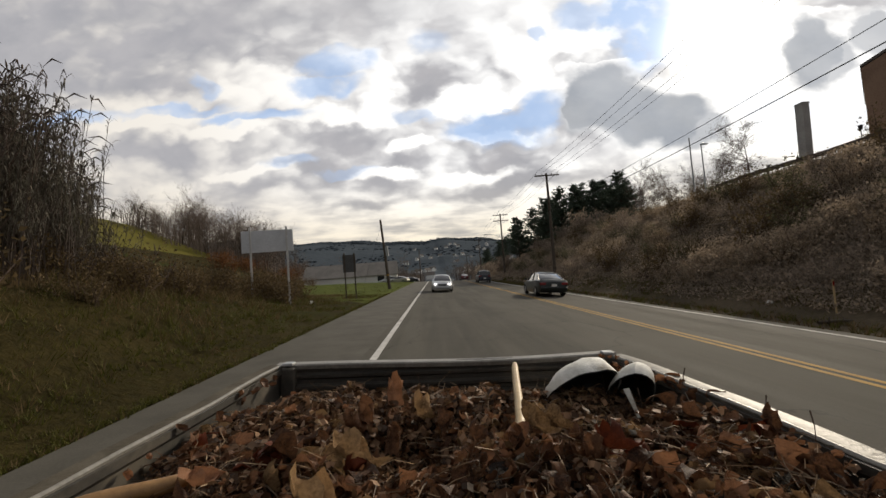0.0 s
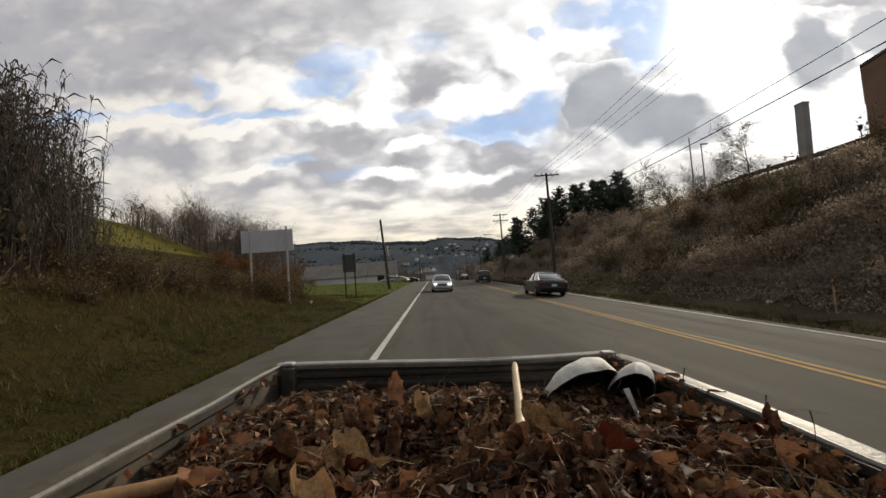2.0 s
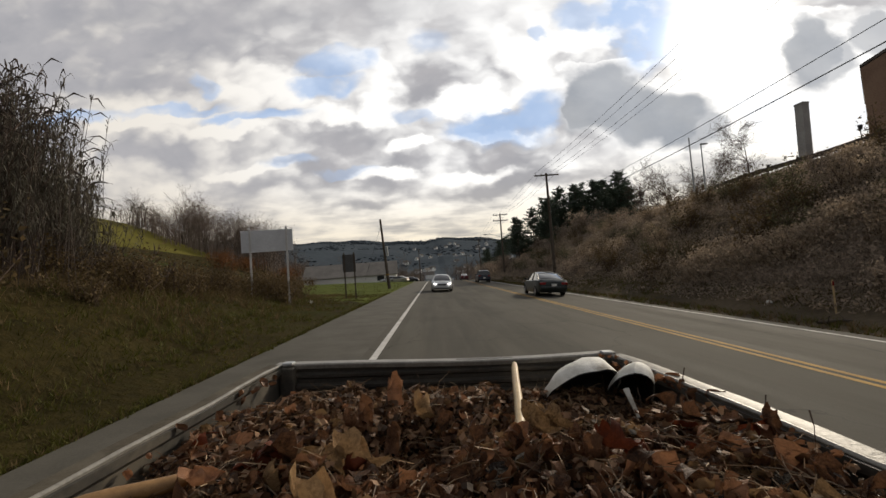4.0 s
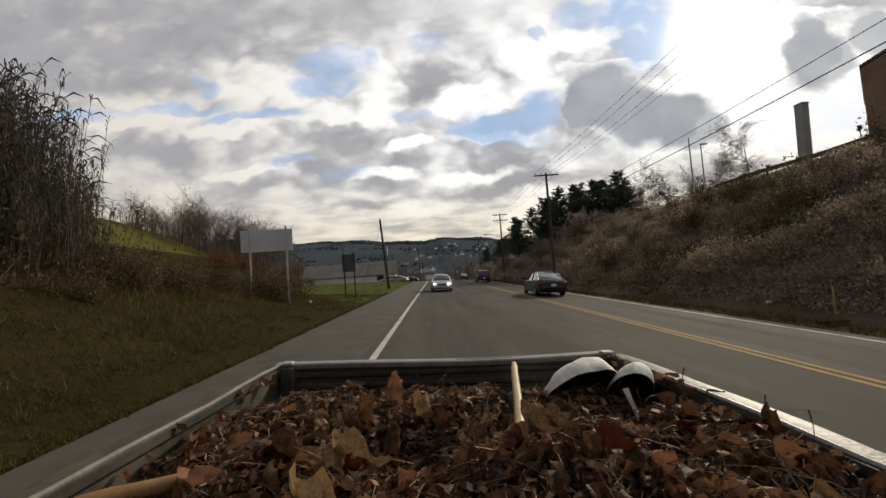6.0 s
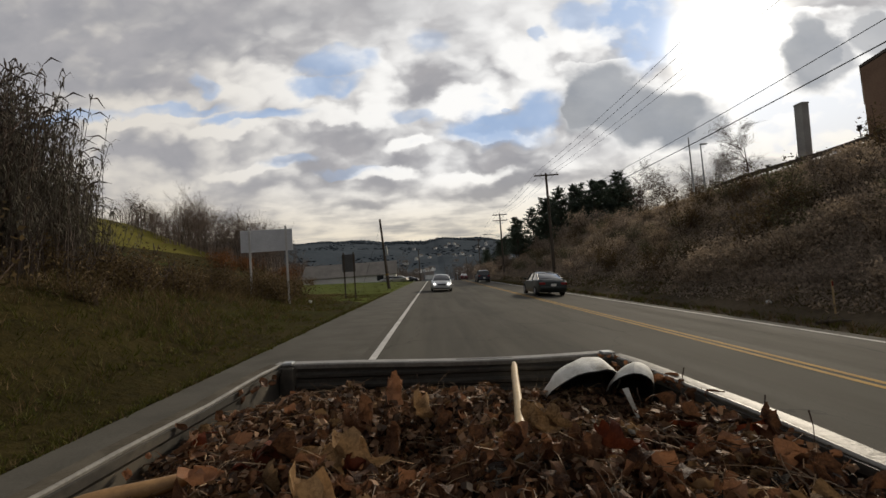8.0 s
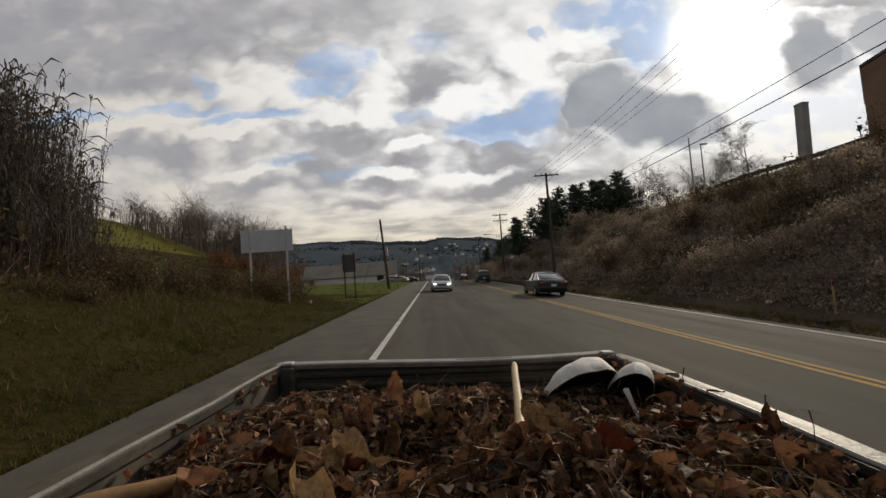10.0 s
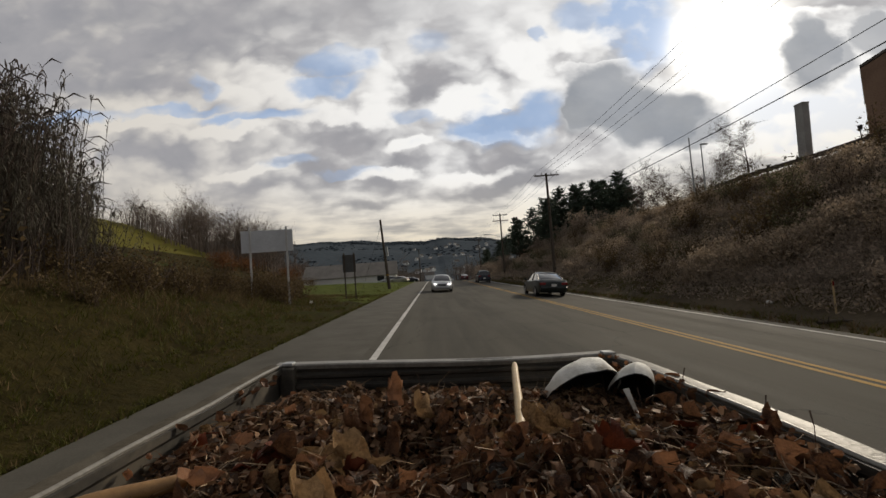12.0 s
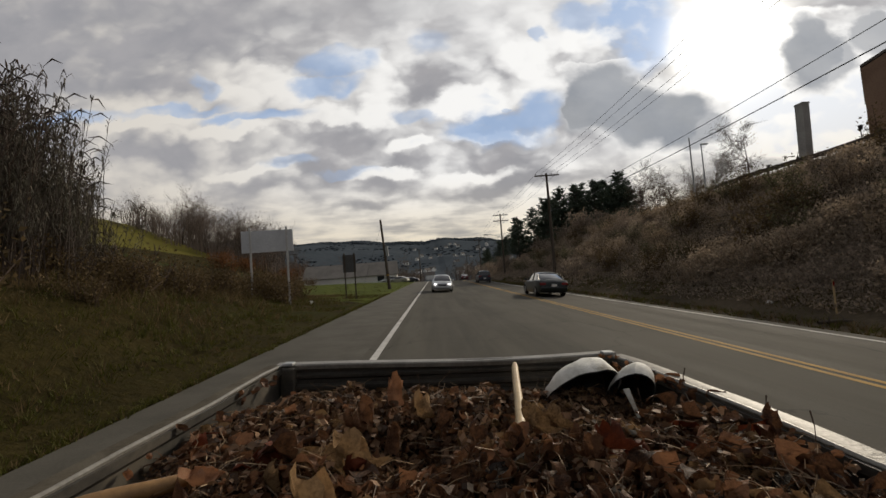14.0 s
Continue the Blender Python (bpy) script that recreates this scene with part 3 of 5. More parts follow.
    lip = [(GATE - 0.004, -0.022), (GATE - 0.008, -0.004), (GATE, 0.002), (GATE + 0.06, 0.002), (GATE + 0.068, -0.006), (GATE + 0.068, -0.03)]
    rings = []
    for i in range(17):
        t = i / 16
        sag = 0.004 * math.sin(7 * t) - 0.010 * math.sin(math.pi * t)
        rings.append([(-0.822 + 1.69 * t, p[0], TOP + p[1] + sag) for p in lip])
    loft(bm, rings)
    part("top_lip", bm, LIP, gate, "pale metal top edge", smooth=30)
    for x in (-0.755, 0.82):
        part("corner_post", box(bmesh.new(), (x, GATE - 0.01, TOP - 0.16), (0.07, 0.05, 0.30), 0.008), BED_PAINT, truck)
        part("latch", box(bmesh.new(), (x, GATE - 0.005, TOP + 0.006), (0.05, 0.05, 0.014), 0.004), STEEL, truck, "small metal latch plate")
    part("front_panel", box(bmesh.new(), (0.05, -0.235, 0.88), (1.90, 0.04, 0.56), 0.01), BED_PAINT, truck)
    part("axle", rod(bmesh.new(), (-0.7, 0.95, 0.37), (0.7, 0.95, 0.37), 0.05), BLACK, truck)
    part("chassis_rail", box(bmesh.new(), (-0.4, 0.9, 0.50), (0.09, 2.3, 0.16), 0.01), BLACK, truck)
    part("chassis_rail", box(bmesh.new(), (0.4, 0.9, 0.50), (0.09, 2.3, 0.16), 0.01), BLACK, truck)


build_truck()


def heap(x, y):
    """Height of the leaves over the road, in the bed."""
    z = TOP - 0.085 + 0.055 * math.exp(-((x + 0.05) / 0.45) ** 2 - ((y - 1.15) / 0.45) ** 2)
    z += 0.03 * math.exp(-((x - 0.62) / 0.3) ** 2 - ((y - 1.05) / 0.6) ** 2)
    z += 0.05 * noise.noise((x * 3.1, y * 3.1, 0.3)) + 0.05 * noise.noise((x * 8, y * 8, 4.0))
    z += 0.045 * max(0.0, min(1.0, (x - 0.62) / 0.2)) * max(0.0, min(1.0, (1.7 - y) / 0.3))
    z -= 0.26 * math.exp(-((x + 0.10) / 0.13) ** 2 - ((y - 1.25) / 0.14) ** 2) + 0.15 * math.exp(-((x - 0.27) / 0.11) ** 2 - ((y - 1.28) / 0.08) ** 2)
    z -= 0.075 * math.exp(-((x - 0.64) / 0.24) ** 2 - ((y - 1.54) / 0.15) ** 2)
    return z - 0.085 * max(0.0, (y - 1.65) / 0.4)


def leaf_shape(seed, lobed, n=20, rings=(1.0, 0.55), ease=1.0):
    """A dry leaf about one unit long, curled and folded: vertices and faces."""
    r = random.Random(seed)
    rim = []
    for i in range(n):
        t = 2 * math.pi * i / n
        if lobed:
            k = 0.66 + 0.17 * math.cos(5 * t) + 0.07 * math.cos(10 * t + 0.6) + r.uniform(-0.06, 0.06)
        else:
            k = 0.62 + 0.05 * math.cos(9 * t) + r.uniform(-0.05, 0.05)
        rim.append((k * math.sin(t) * (0.61 if lobed else 0.40), 0.72 * k * math.cos(t)))
    curl, roll, twist = r.uniform(1.8, 5.2) * r.choice((1, 1, -1)), r.uniform(1.8, 5.0), r.uniform(-1.3, 1.3)
    curl, roll = curl * ease, roll * ease
    wave, phase = r.uniform(0.05, 0.12), r.uniform(0, 6)

    def bend(px, py):
        edge = math.hypot(px, py)
        z = wave * (math.sin(9 * px + phase) * math.cos(7 * py + 2 * phase) + 0.5 * math.sin(17 * px + 3 * phase) * math.sin(15 * py)) + 0.16 * abs(px) + 0.25 * edge ** 3
        a = px * roll * 1.4
        x2, z2 = (math.sin(a) / (roll * 1.4), z + (1 - math.cos(a)) / (roll * 1.4))
        b = py * curl
        y3 = math.sin(b) / curl
        z3 = z2 * math.cos(b) + (1 - math.cos(b)) / curl
        w = twist * py
        return (x2 * math.cos(w) - z3 * math.sin(w) * 0.5, y3, z3 * math.cos(w) * 0.8 + x2 * math.sin(w) * 0.6)

    v = [bend(p[0] * k, p[1] * k) for k in rings for p in rim] + [bend(0, 0)]
    f = []
    for q in range(len(rings) - 1):
        for i in range(n):
            j = (i + 1) % n
            f.append((q * n + i, q * n + j, q * n + n + j, q * n + n + i))
    last = (len(rings) - 1) * n
    f += [(last + i, last + (i + 1) % n, len(v) - 1) for i in range(n)]
    k = len(v)
    s0, s1 = bend(0, -0.38), bend(0.05, -0.62)
    s2 = (s1[0] + 0.05, s1[1] - 0.28, s1[2] + 0.08)
    for p in (s0, s1, s2):
        v += [(p[0] - 0.008, p[1], p[2]), (p[0] + 0.008, p[1], p[2] + 0.006)]
    f += [(k, k + 1, k + 3, k + 2), (k + 2, k + 3, k + 5, k + 4)]
    return v, f


LEAVES = [leaf_shape(s, s % 3 != 2, 12) for s in range(16)]
WHOLE = [leaf_shape(70 + s, True, 30, (1.0, 0.75, 0.45), 0.85) for s in range(6)]
LARGE = [leaf_shape(40 + s, s % 3 != 2, 24, (1.0, 0.72, 0.4)) for s in range(18)]


def build_load():
    r = random.Random(11)
    bm = bmesh.new()
    rows = []
    for j in range(49):
        y = -0.21 + 2.28 * j / 48
        row = []
        for i in range(41):
            x = -0.79 - 0.10 * (1 - i / 40) * max(0, (2.0 - y) / 2) + 1.62 * i / 40 + 0.16 * (i / 40) * max(0, (1.9 - y) / 2)
            row.append(bm.verts.new((x, y, heap(x, y) - 0.045 + r.uniform(-0.012, 0.012))))
        rows.append(row)
    for a, b in zip(rows, rows[1:]):
        for i in range(40):
            bm.faces.new((a[i], a[i + 1], b[i + 1], b[i]))
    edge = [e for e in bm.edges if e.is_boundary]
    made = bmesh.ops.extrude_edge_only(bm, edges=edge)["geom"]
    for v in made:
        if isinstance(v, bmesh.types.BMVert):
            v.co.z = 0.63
    # underlay coloured near black as the shade in gaps between leaves
    pile = tagged(part("leaf_pile", bm, PILE_SHADE, at=BED, smooth=80), "heap of dry brown leaves, twigs and straw in the truck bed", "leaf pile", kind="stuff")
    meshes = []
    for v, f in LARGE + WHOLE:
        me = bpy.data.meshes.new("leaf")
        me.from_pydata(v, [], f)
        me.shade_smooth()
        meshes.append([])
        for m in (LEAF, LEAF, LEAF_TAN, LEAF_RUST):
            k = me.copy()
            k.materials.append(m)
            meshes[-1].append(k)

    def lay(x, y, size, lift, tilt):
        return (Matrix.Translation((x, y, heap(x, y) + lift)) @ Euler((r.gauss(0, tilt), r.gauss(0, tilt), r.uniform(0, 6.28))).to_matrix().to_4x4()
                @ Matrix.Scale(size, 4))

    # large leaves at the cab end
    for i in range(360):
        y = 0.62 + 1.0 * r.random() ** 1.2
        x = r.uniform(-0.82, 0.86)
        kind = r.choices((0, 1, 2, 3), (5, 5, 2.4, 0.3))[0]
        if abs(x - 0.24) < 0.08 and y > 1.05 or x > 0.45 and y > 1.42 or math.hypot(x + 0.10, y - 1.25) < 0.11:
            continue
        tilt = 0.7 if r.random() < 0.6 else 1.3
        part("leaf", r.choice(meshes[:len(LARGE) + 3])[kind], LEAF, pile, at=lay(x, y, r.uniform(0.055, 0.10) if y > 1.25 else r.uniform(0.085, 0.155), r.uniform(-0.025, 0.02), tilt))
    # some of them stand up on the mound
    for x, y, s, lift, kind, rx, rz in ((-0.23, 1.07, 0.19, 0.03, 2, 0.45, 1.35), (0.30, 1.13, 0.14, 0.04, 2, 0.35, 1.2), (0.39, 0.98, 0.15, 0.03, 3, 0.45, 1.7), (-0.42, 1.1, 0.18, 0.03, 0, 0.6, 2.0),
                                        (0.90, 1.42, 0.12, 0.03, 2, 0.5, 0.7), (-0.19, 1.60, 0.15, 0.04, 0, 1.0, 0.3), (-0.09, 1.50, 0.16, 0.05, 2, 1.1, 2.4), (0.08, 1.2, 0.15, 0.03, 0, 1.2, 1.8), (-0.27, 1.43, 0.15, 0.03, 0, 1.2, 0.3), (-0.30, 1.36, 0.13, 0.03, 0, 0.9, 2.6), (-0.02, 1.42, 0.15, 0.05, 0, 1.3, 1.2),
                                        (-0.17, 1.38, 0.12, 0.04, 0, 1.2, 0.1), 
                                        (-0.25, 0.82, 0.20, 0.03, 2, 0.5, 1.5), (0.86, 1.12, 0.10, 0.03, 0, 1.1, 0.4), (0.93, 1.0, 0.10, -0.02, 3, 0.9, 2.2),
                                        (0.22, 1.05, 0.13, 0.04, 2, 0.5, 0.7), (0.70, 1.32, 0.13, 0.04, 0, 1.0, 0.9), (0.57, 1.45, 0.12, 0.03, 2, 0.4, 0.2)):
        m = Matrix.Translation((x, y, heap(x, y) + lift)) @ Euler((rx, 0.2, rz)).to_matrix().to_4x4() @ Matrix.Scale(s, 4)
        part("leaf", r.choice(meshes[len(LARGE):])[kind], LEAF, pile, at=m)
    # the rest, too many to tell apart
    soup, tan = Soup(), Soup()
    for i in range(5200):
        y = r.uniform(-0.15, 2.04) if r.random() < 0.5 else r.uniform(0.6, 2.04)
        x = r.uniform(-0.77 - 0.05 * max(0, 1.9 - y), 0.80 + 0.08 * max(0, 1.9 - y))
        s = r.uniform(0.03, 0.085) * (1.0 if y < 1.5 else 0.8)
        drop = 0.03 if y < 1.25 and r.random() < 0.7 else 0.0
        (tan if r.random() < 0.22 else soup).patch(*r.choice(LEAVES), lay(x, y, s, r.uniform(-0.045, 0.012) - drop, 0.7))
    # a few caught along the rails
    for i in range(95):
        y = 0.9 + 1.15 * r.random() ** 0.7
        if r.random() < 0.8:
            x = 1.03 - 0.165 * (y + 0.25) / 2.33 - r.uniform(0.0, 0.09)
        else:
            x = -0.935 + 0.113 * (y + 0.25) / 2.33 + r.uniform(0.035, 0.09)
        m = Matrix.Translation((x, y, TOP - r.uniform(0.0, 0.05))) @ Euler((r.gauss(0, 0.8), r.gauss(0, 0.8), r.uniform(0, 6.28))).to_matrix().to_4x4() @ Matrix.Scale(r.uniform(0.03, 0.075), 4)
        soup.patch(*r.choice(LEAVES), m)
    for s, m in ((soup, LEAF), (tan, LEAF_TAN)):
        tagged(part("leaf_litter", s.mesh(True), m, pile), kind="stuff")
    crumbs = Soup()
    for i in range(17000):
        y = r.uniform(0.5, 2.05)
        x = r.uniform(-0.77 - 0.05 * max(0, 1.9 - y), 0.80 + 0.08 * max(0, 1.9 - y))
        s = r.uniform(0.007, 0.024) * (0.6 if y < 1.2 else 1)
        if y < 1.2 and x > -0.45 and r.random() < 0.6:
            continue
        m = lay(x, y, s, r.uniform(-0.03, 0.014), 0.8)
        w = r.uniform(0.25, 0.8)
        p = [m @ Vector(c) for c in ((-w, -1, 0), (w, -0.9, 0.2), (w * 0.8, 0.1, 0.6), (w * 0.7, 1, 0.2), (-w * 0.8, 0.8, 0.1), (-w, 0, 0.5))]
        crumbs.poly(*[tuple(c) for c in p[:3]], tuple(p[5]))
        crumbs.poly(tuple(p[5]), tuple(p[2]), tuple(p[3]), tuple(p[4]))
    tagged(part("leaf_crumbs", crumbs.mesh(), CRUMB, pile), kind="stuff")
    straw = Soup()
    for i in range(1500):
        y = r.uniform(0.6, 2.0)
        x = r.uniform(-0.78, 0.82)
        a = Vector((x, y, heap(x, y) + r.uniform(-0.015, 0.02)))
        t, up, n = r.uniform(0, 6.28), r.gauss(0, 0.25), r.uniform(0.03, 0.13)
        b = a + Vector((math.cos(t), math.sin(t), up)) * n
        mid = (a + b) / 2 + Vector((r.gauss(0, 0.006), r.gauss(0, 0.006), 0.006))
        straw.tube(a, mid, 0.0014, 0.0013), straw.tube(mid, b, 0.0013, 0.0008)
    tagged(part("straw", straw.mesh(), STRAW, pile), kind="stuff")
    # stalks that stick up beside the rail
    for x, y, dx, h in ((0.72, 1.52, -0.01, 0.12), (0.80, 1.42, 0.03, 0.13), (0.86, 1.13, 0.02, 0.08), (0.90, 1.02, 0.0, 0.09), (-0.10, 1.98, -0.02, 0.10), (0.66, 1.72, 0.0, 0.07)):
        s = Soup()
        z = heap(x, y) + 0.01
        s.tube((x, y, z - 0.04), (x + dx * 0.4, y, z + h * 0.6), 0.0013, 0.0011, 5)
        s.tube((x + dx * 0.4, y, z + h * 0.6), (x + dx, y + 0.01, z + h), 0.0011, 0.0024, 5)
        part("stalk", s.mesh(), TWIG, pile, "thin dark upright stalk")


build_load()


def build_sticks():
    # a smooth handle that leans on the tailgate
    bm = bmesh.new()
    a, b = Vector((0.205, 1.13, TOP - 0.012)), Vector((0.338, 1.95, TOP - 0.006))
    q = (b - a).to_track_quat("Z", "Y")
    rings = []
    for i in range(15):
        t = i / 14
        rad = 0.0155 * (1 - 0.06 * t) * (0.75 if i == 14 else 1)
        c = a.lerp(b, t) + Vector((0.0015 * math.sin(6 * t), 0, 0))
        rings.append([tuple(c + q @ Vector((rad * math.cos(k * math.pi / 6), rad * math.sin(k * math.pi / 6), 0))) for k in range(12)])
    loft(bm, rings)
    tagged(part("wooden_handle", bm, STICK, at=BED, smooth=50), "smooth pale wooden handle sticking out of the leaves", "handle")
    bm = bmesh.new()
    a, b = Vector((-0.80, 0.84, TOP - 0.035)), Vector((-0.60, 1.01, TOP - 0.025))
    q = (b - a).to_track_quat("Z", "Y")
    rings = []
    for i in range(12):
        t = i / 11
        rad = 0.025 * (1 - 0.35 * t) * (1 + 0.05 * math.sin(9 * t)) * (0.6 if i == 11 else 1)
        c = a.lerp(b, t) + Vector((0, 0.006 * math.sin(4 * t), 0.006 * math.sin(5 * t)))
        rings.append([tuple(c + q @ Vector((rad * math.cos(k * math.pi / 6), rad * math.sin(k * math.pi / 6), 0))) for k in range(12)])
    loft(bm, rings)
    tagged(part("peeled_branch", bm, LOG, at=BED, smooth=50), "thick tan peeled branch lying among the leaves", "branch")


build_sticks()


def dome(rx, ry, rz, cut, seed, n=24, m=9):
    """An uneven shell: part of an egg, open below."""
    bm = bmesh.new()
    rows = []
    for j in range(m + 1):
        phi = math.pi / 2 * (1 - j / m * cut)
        row = []
        for i in range(n):
            t = 2 * math.pi * i / n
            k = 1 + 0.06 * noise.noise((2 * math.cos(t) + seed, 2 * math.sin(t), 1.5 * phi)) + 0.05 * math.cos(2 * t + seed) * (j / m)
            row.append(bm.verts.new((k * rx * math.cos(phi) * math.cos(t) + 0.35 * rx * math.sin(phi) ** 2, k * ry * math.cos(phi) * math.sin(t), k * rz * math.sin(phi))))
        rows.append(row)
    for a, b in zip(rows, rows[1:]):
        for i in range(n):
            bm.faces.new((a[i], b[i], b[(i + 1) % n], a[(i + 1) % n]))
    bmesh.ops.remove_doubles(bm, verts=bm.verts, dist=0.0005)
    return bm


def build_shells():
    """Two halves of a broken white tub, joined by a torn strip."""
    y = 1.66
    tub = thing("broken_tub", BED @ pose(0.60, y, TOP - 0.078), "broken dirty white plastic tub halves lying on the leaves", "tub")
    for name, x, yy, rx, ry, rz, tilt, seed in (("shell", -0.025, 0.06, 0.165, 0.15, 0.13, (-50, -10, 8), 0.0), ("shell", 0.138, 0.0, 0.088, 0.15, 0.125, (-48, 14, -14), 3.0)):
        bm = dome(rx, ry, rz, 1.0, seed)
        s = part(name, bm, SHELL, tub, smooth=60, at=pose(x, yy, -0.005, *tilt))
        # added black inner shell: the hollow's shade is put into its colour
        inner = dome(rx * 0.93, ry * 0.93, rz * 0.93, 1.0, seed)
        part("lining", inner, TUB_SHADE, s, "dark inner shell standing in for shade", smooth=60)
    bm = bmesh.new()
    strip_rows = [[(0.075 + 0.03 * t + dx * (1 - 0.6 * t), -0.115 - 0.03 * t, 0.055 - 0.10 * t + dz) for dx, dz in ((-0.011, 0), (0.011, 0.003), (0.011, 0.006), (-0.011, 0.003))] for t in (0, 0.3, 0.6, 1)]
    loft(bm, strip_rows)
    part("torn_strip", bm, SHELL, tub, smooth=40)


build_shells()


# ---- vehicles ----
def ring(y, w, top, low, crown=0.04, belt=None):
    """One cross-section of a car body."""
    belt = belt if belt is not None else top - 0.09
    pts = [(0.0, top), (0.55 * w, top - crown * 0.4), (0.88 * w, top - crown), (0.97 * w, belt), (w, (belt + low) * 0.55), (0.985 * w, low + 0.12), (0.93 * w, low), (0.0, low)]
    right = [(x, y, z) for x, z in pts]
    left = [(-x, y, z) for x, z in pts[-2:0:-1]]
    return right + left


def wheel(car, x, y, rad, side):
    bm = bmesh.new()
    w = 0.10
    prof = [(0.62, -w), (0.93, -w), (1.0, -w * 0.75), (1.0, w * 0.75), (0.93, w), (0.62, w)]
    n = 24
    rows = [[bm.verts.new((x + side * o, y + rad * k * math.cos(2 * math.pi * i / n), rad + rad * k * math.sin(2 * math.pi * i / n))) for i in range(n)] for k, o in prof]
    for a, b in zip(rows, rows[1:] + rows[:1]):
        for i in range(n):
            bm.faces.new((a[i], a[(i + 1) % n], b[(i + 1) % n], b[i]))
    wh = new("wheel")
    wh.parent = car
    part("tyre", bm, TYRE, wh, smooth=40)
    bm = rod(bmesh.new(), (x + side * 0.05, y, rad), (x + side * 0.085, y, rad), rad * 0.63, rad * 0.6, 20)
    for i in range(5):
        t = 2 * math.pi * i / 5
        box(bm, (x + side * 0.09, y + 0.33 * rad * math.cos(t), rad + 0.33 * rad * math.sin(t)), (0.02, rad * 0.55, rad * 0.16), 0, pose(0, 0, 0, math.degrees(t), 0, 0))
    part("rim", bm, RIM, wh, "alloy rim", smooth=30)


def car(at, paint, label, style="sedan", lit=False, group=""):
    """A car that heads along +y, wheels at z = 0."""
    c = thing("car", at, label, "car", group)
    if style == "sedan":
        w, r = 0.89, 0.31
        hood = [(-2.30, 0.70, 0.52, 0.36), (-2.24, 0.80, 0.86, 0.26), (-2.05, 0.86, 1.00, 0.22), (-1.3, 0.89, 1.02, 0.2), (-0.4, 0.89, 0.95, 0.2), (0.7, 0.89, 0.94, 0.2),
                (1.15, 0.88, 0.94, 0.2), (1.75, 0.86, 0.85, 0.2), (2.1, 0.80, 0.74, 0.22), (2.28, 0.66, 0.56, 0.3)]
        cab = [(-1.72, 0.70, 1.02), (-0.95, 0.62, 1.36), (-0.55, 0.60, 1.42), (0.15, 0.60, 1.42), (0.45, 0.62, 1.36), (1.2, 0.72, 0.95)]
    else:
        w, r = 0.90, 0.35
        hood = [(-2.22, 0.78, 0.62, 0.40), (-2.16, 0.86, 1.05, 0.32), (-1.9, 0.90, 1.12, 0.28), (-0.6, 0.90, 1.10, 0.26), (0.7, 0.90, 1.08, 0.26),
                (1.2, 0.89, 1.05, 0.26), (1.8, 0.86, 0.96, 0.28), (2.1, 0.80, 0.84, 0.3), (2.25, 0.68, 0.66, 0.36)]
        cab = [(-2.12, 0.76, 1.10), (-1.92, 0.70, 1.62), (-1.5, 0.68, 1.70), (0.0, 0.67, 1.70), (0.45, 0.68, 1.62), (1.25, 0.76, 1.06)]
    bm = bmesh.new()
    loft(bm, [ring(y, ww, top, low) for y, ww, top, low in hood])
    part("body", bm, paint, c, smooth=35)
    base = [h for h in hood]

    def belt(y):
        return float(np.interp(y, [h[0] for h in base], [h[2] for h in base])) - 0.06

    # glass house, then roof and pillars laid over it
    bm = bmesh.new()
    loft(bm, [[(0.86 * w * 0.98, y, belt(y)), (ww, y, z - 0.05), (ww * 0.7, y, z), (0, y, z + 0.012), (-ww * 0.7, y, z), (-ww, y, z - 0.05), (-0.86 * w * 0.98, y, belt(y))] for y, ww, z in cab])
    part("cabin_glass", bm, GLASS, c, "dark tinted car windows", smooth=30)
    bm = bmesh.new()
    top = cab[1:-1]
    loft(bm, [[(ww + 0.012, y, z - 0.06), (ww * 0.72, y, z + 0.012), (0, y, z + 0.028), (-ww * 0.72, y, z + 0.012), (-ww - 0.012, y, z - 0.06), (-ww * 0.7, y, z - 0.02), (ww * 0.7, y, z - 0.02)] for y, ww, z in top])
    part("roof", bm, paint, c, smooth=40)
    for side in (-1, 1):
        for (ya, wa, za), (yb, wb, zb) in ((cab[0], cab[1]), (cab[-1], cab[-2])):
            a = (side * 0.86 * w * 0.985, ya, belt(ya))
            part("pillar", rod(bmesh.new(), a, (side * (wb + 0.005), yb, zb - 0.05), 0.045, 0.03, 6), paint if lit else BLACK, c)
        ym = (cab[2][0] + cab[3][0]) / 2
        part("pillar", rod(bmesh.new(), (side * 0.86 * w * 0.99, ym, belt(ym)), (side * (cab[2][1] + 0.004), ym, cab[2][2] - 0.05), 0.035, 0.03, 6), BLACK, c)
        part("mirror", box(bmesh.new(), (side * (w + 0.09), 0.75, belt(0.75) + 0.11), (0.17, 0.10, 0.12), 0.03), paint, c)
        part("taillight", box(bmesh.new(), (side * (w - 0.25), hood[1][0] - 0.005, hood[1][2] - 0.11), (0.36, 0.06, 0.14), 0.02), LAMP_RED, c, "red tail light")
        part("headlight", box(bmesh.new(), (side * 0.58, hood[-2][0] + 0.07, 0.67 if style == "sedan" else 0.77), (0.24, 0.12, 0.10), 0.03), LAMP_ON if lit else LAMP_CLEAR, c, "lit headlight" if lit else "")
        for y in (-1.36, 1.38):
            wheel(c, side * (w - 0.10), y, r, side)
            arch = bmesh.new()
            rings = [[(side * (w - 0.12), y + rad * math.cos(t), r + rad * math.sin(t)) for t in [math.pi * k / 12 for k in range(13)]] for rad in (r + 0.05,)]
            for k in range(12):
                p, q = rings[0][k], rings[0][k + 1]
                e = side * 0.118
                arch.faces.new([arch.verts.new(v) for v in (p, q, (q[0] + e, q[1], q[2]), (p[0] + e, p[1], p[2]))])
            part("wheel_arch", arch, BLACK, c)
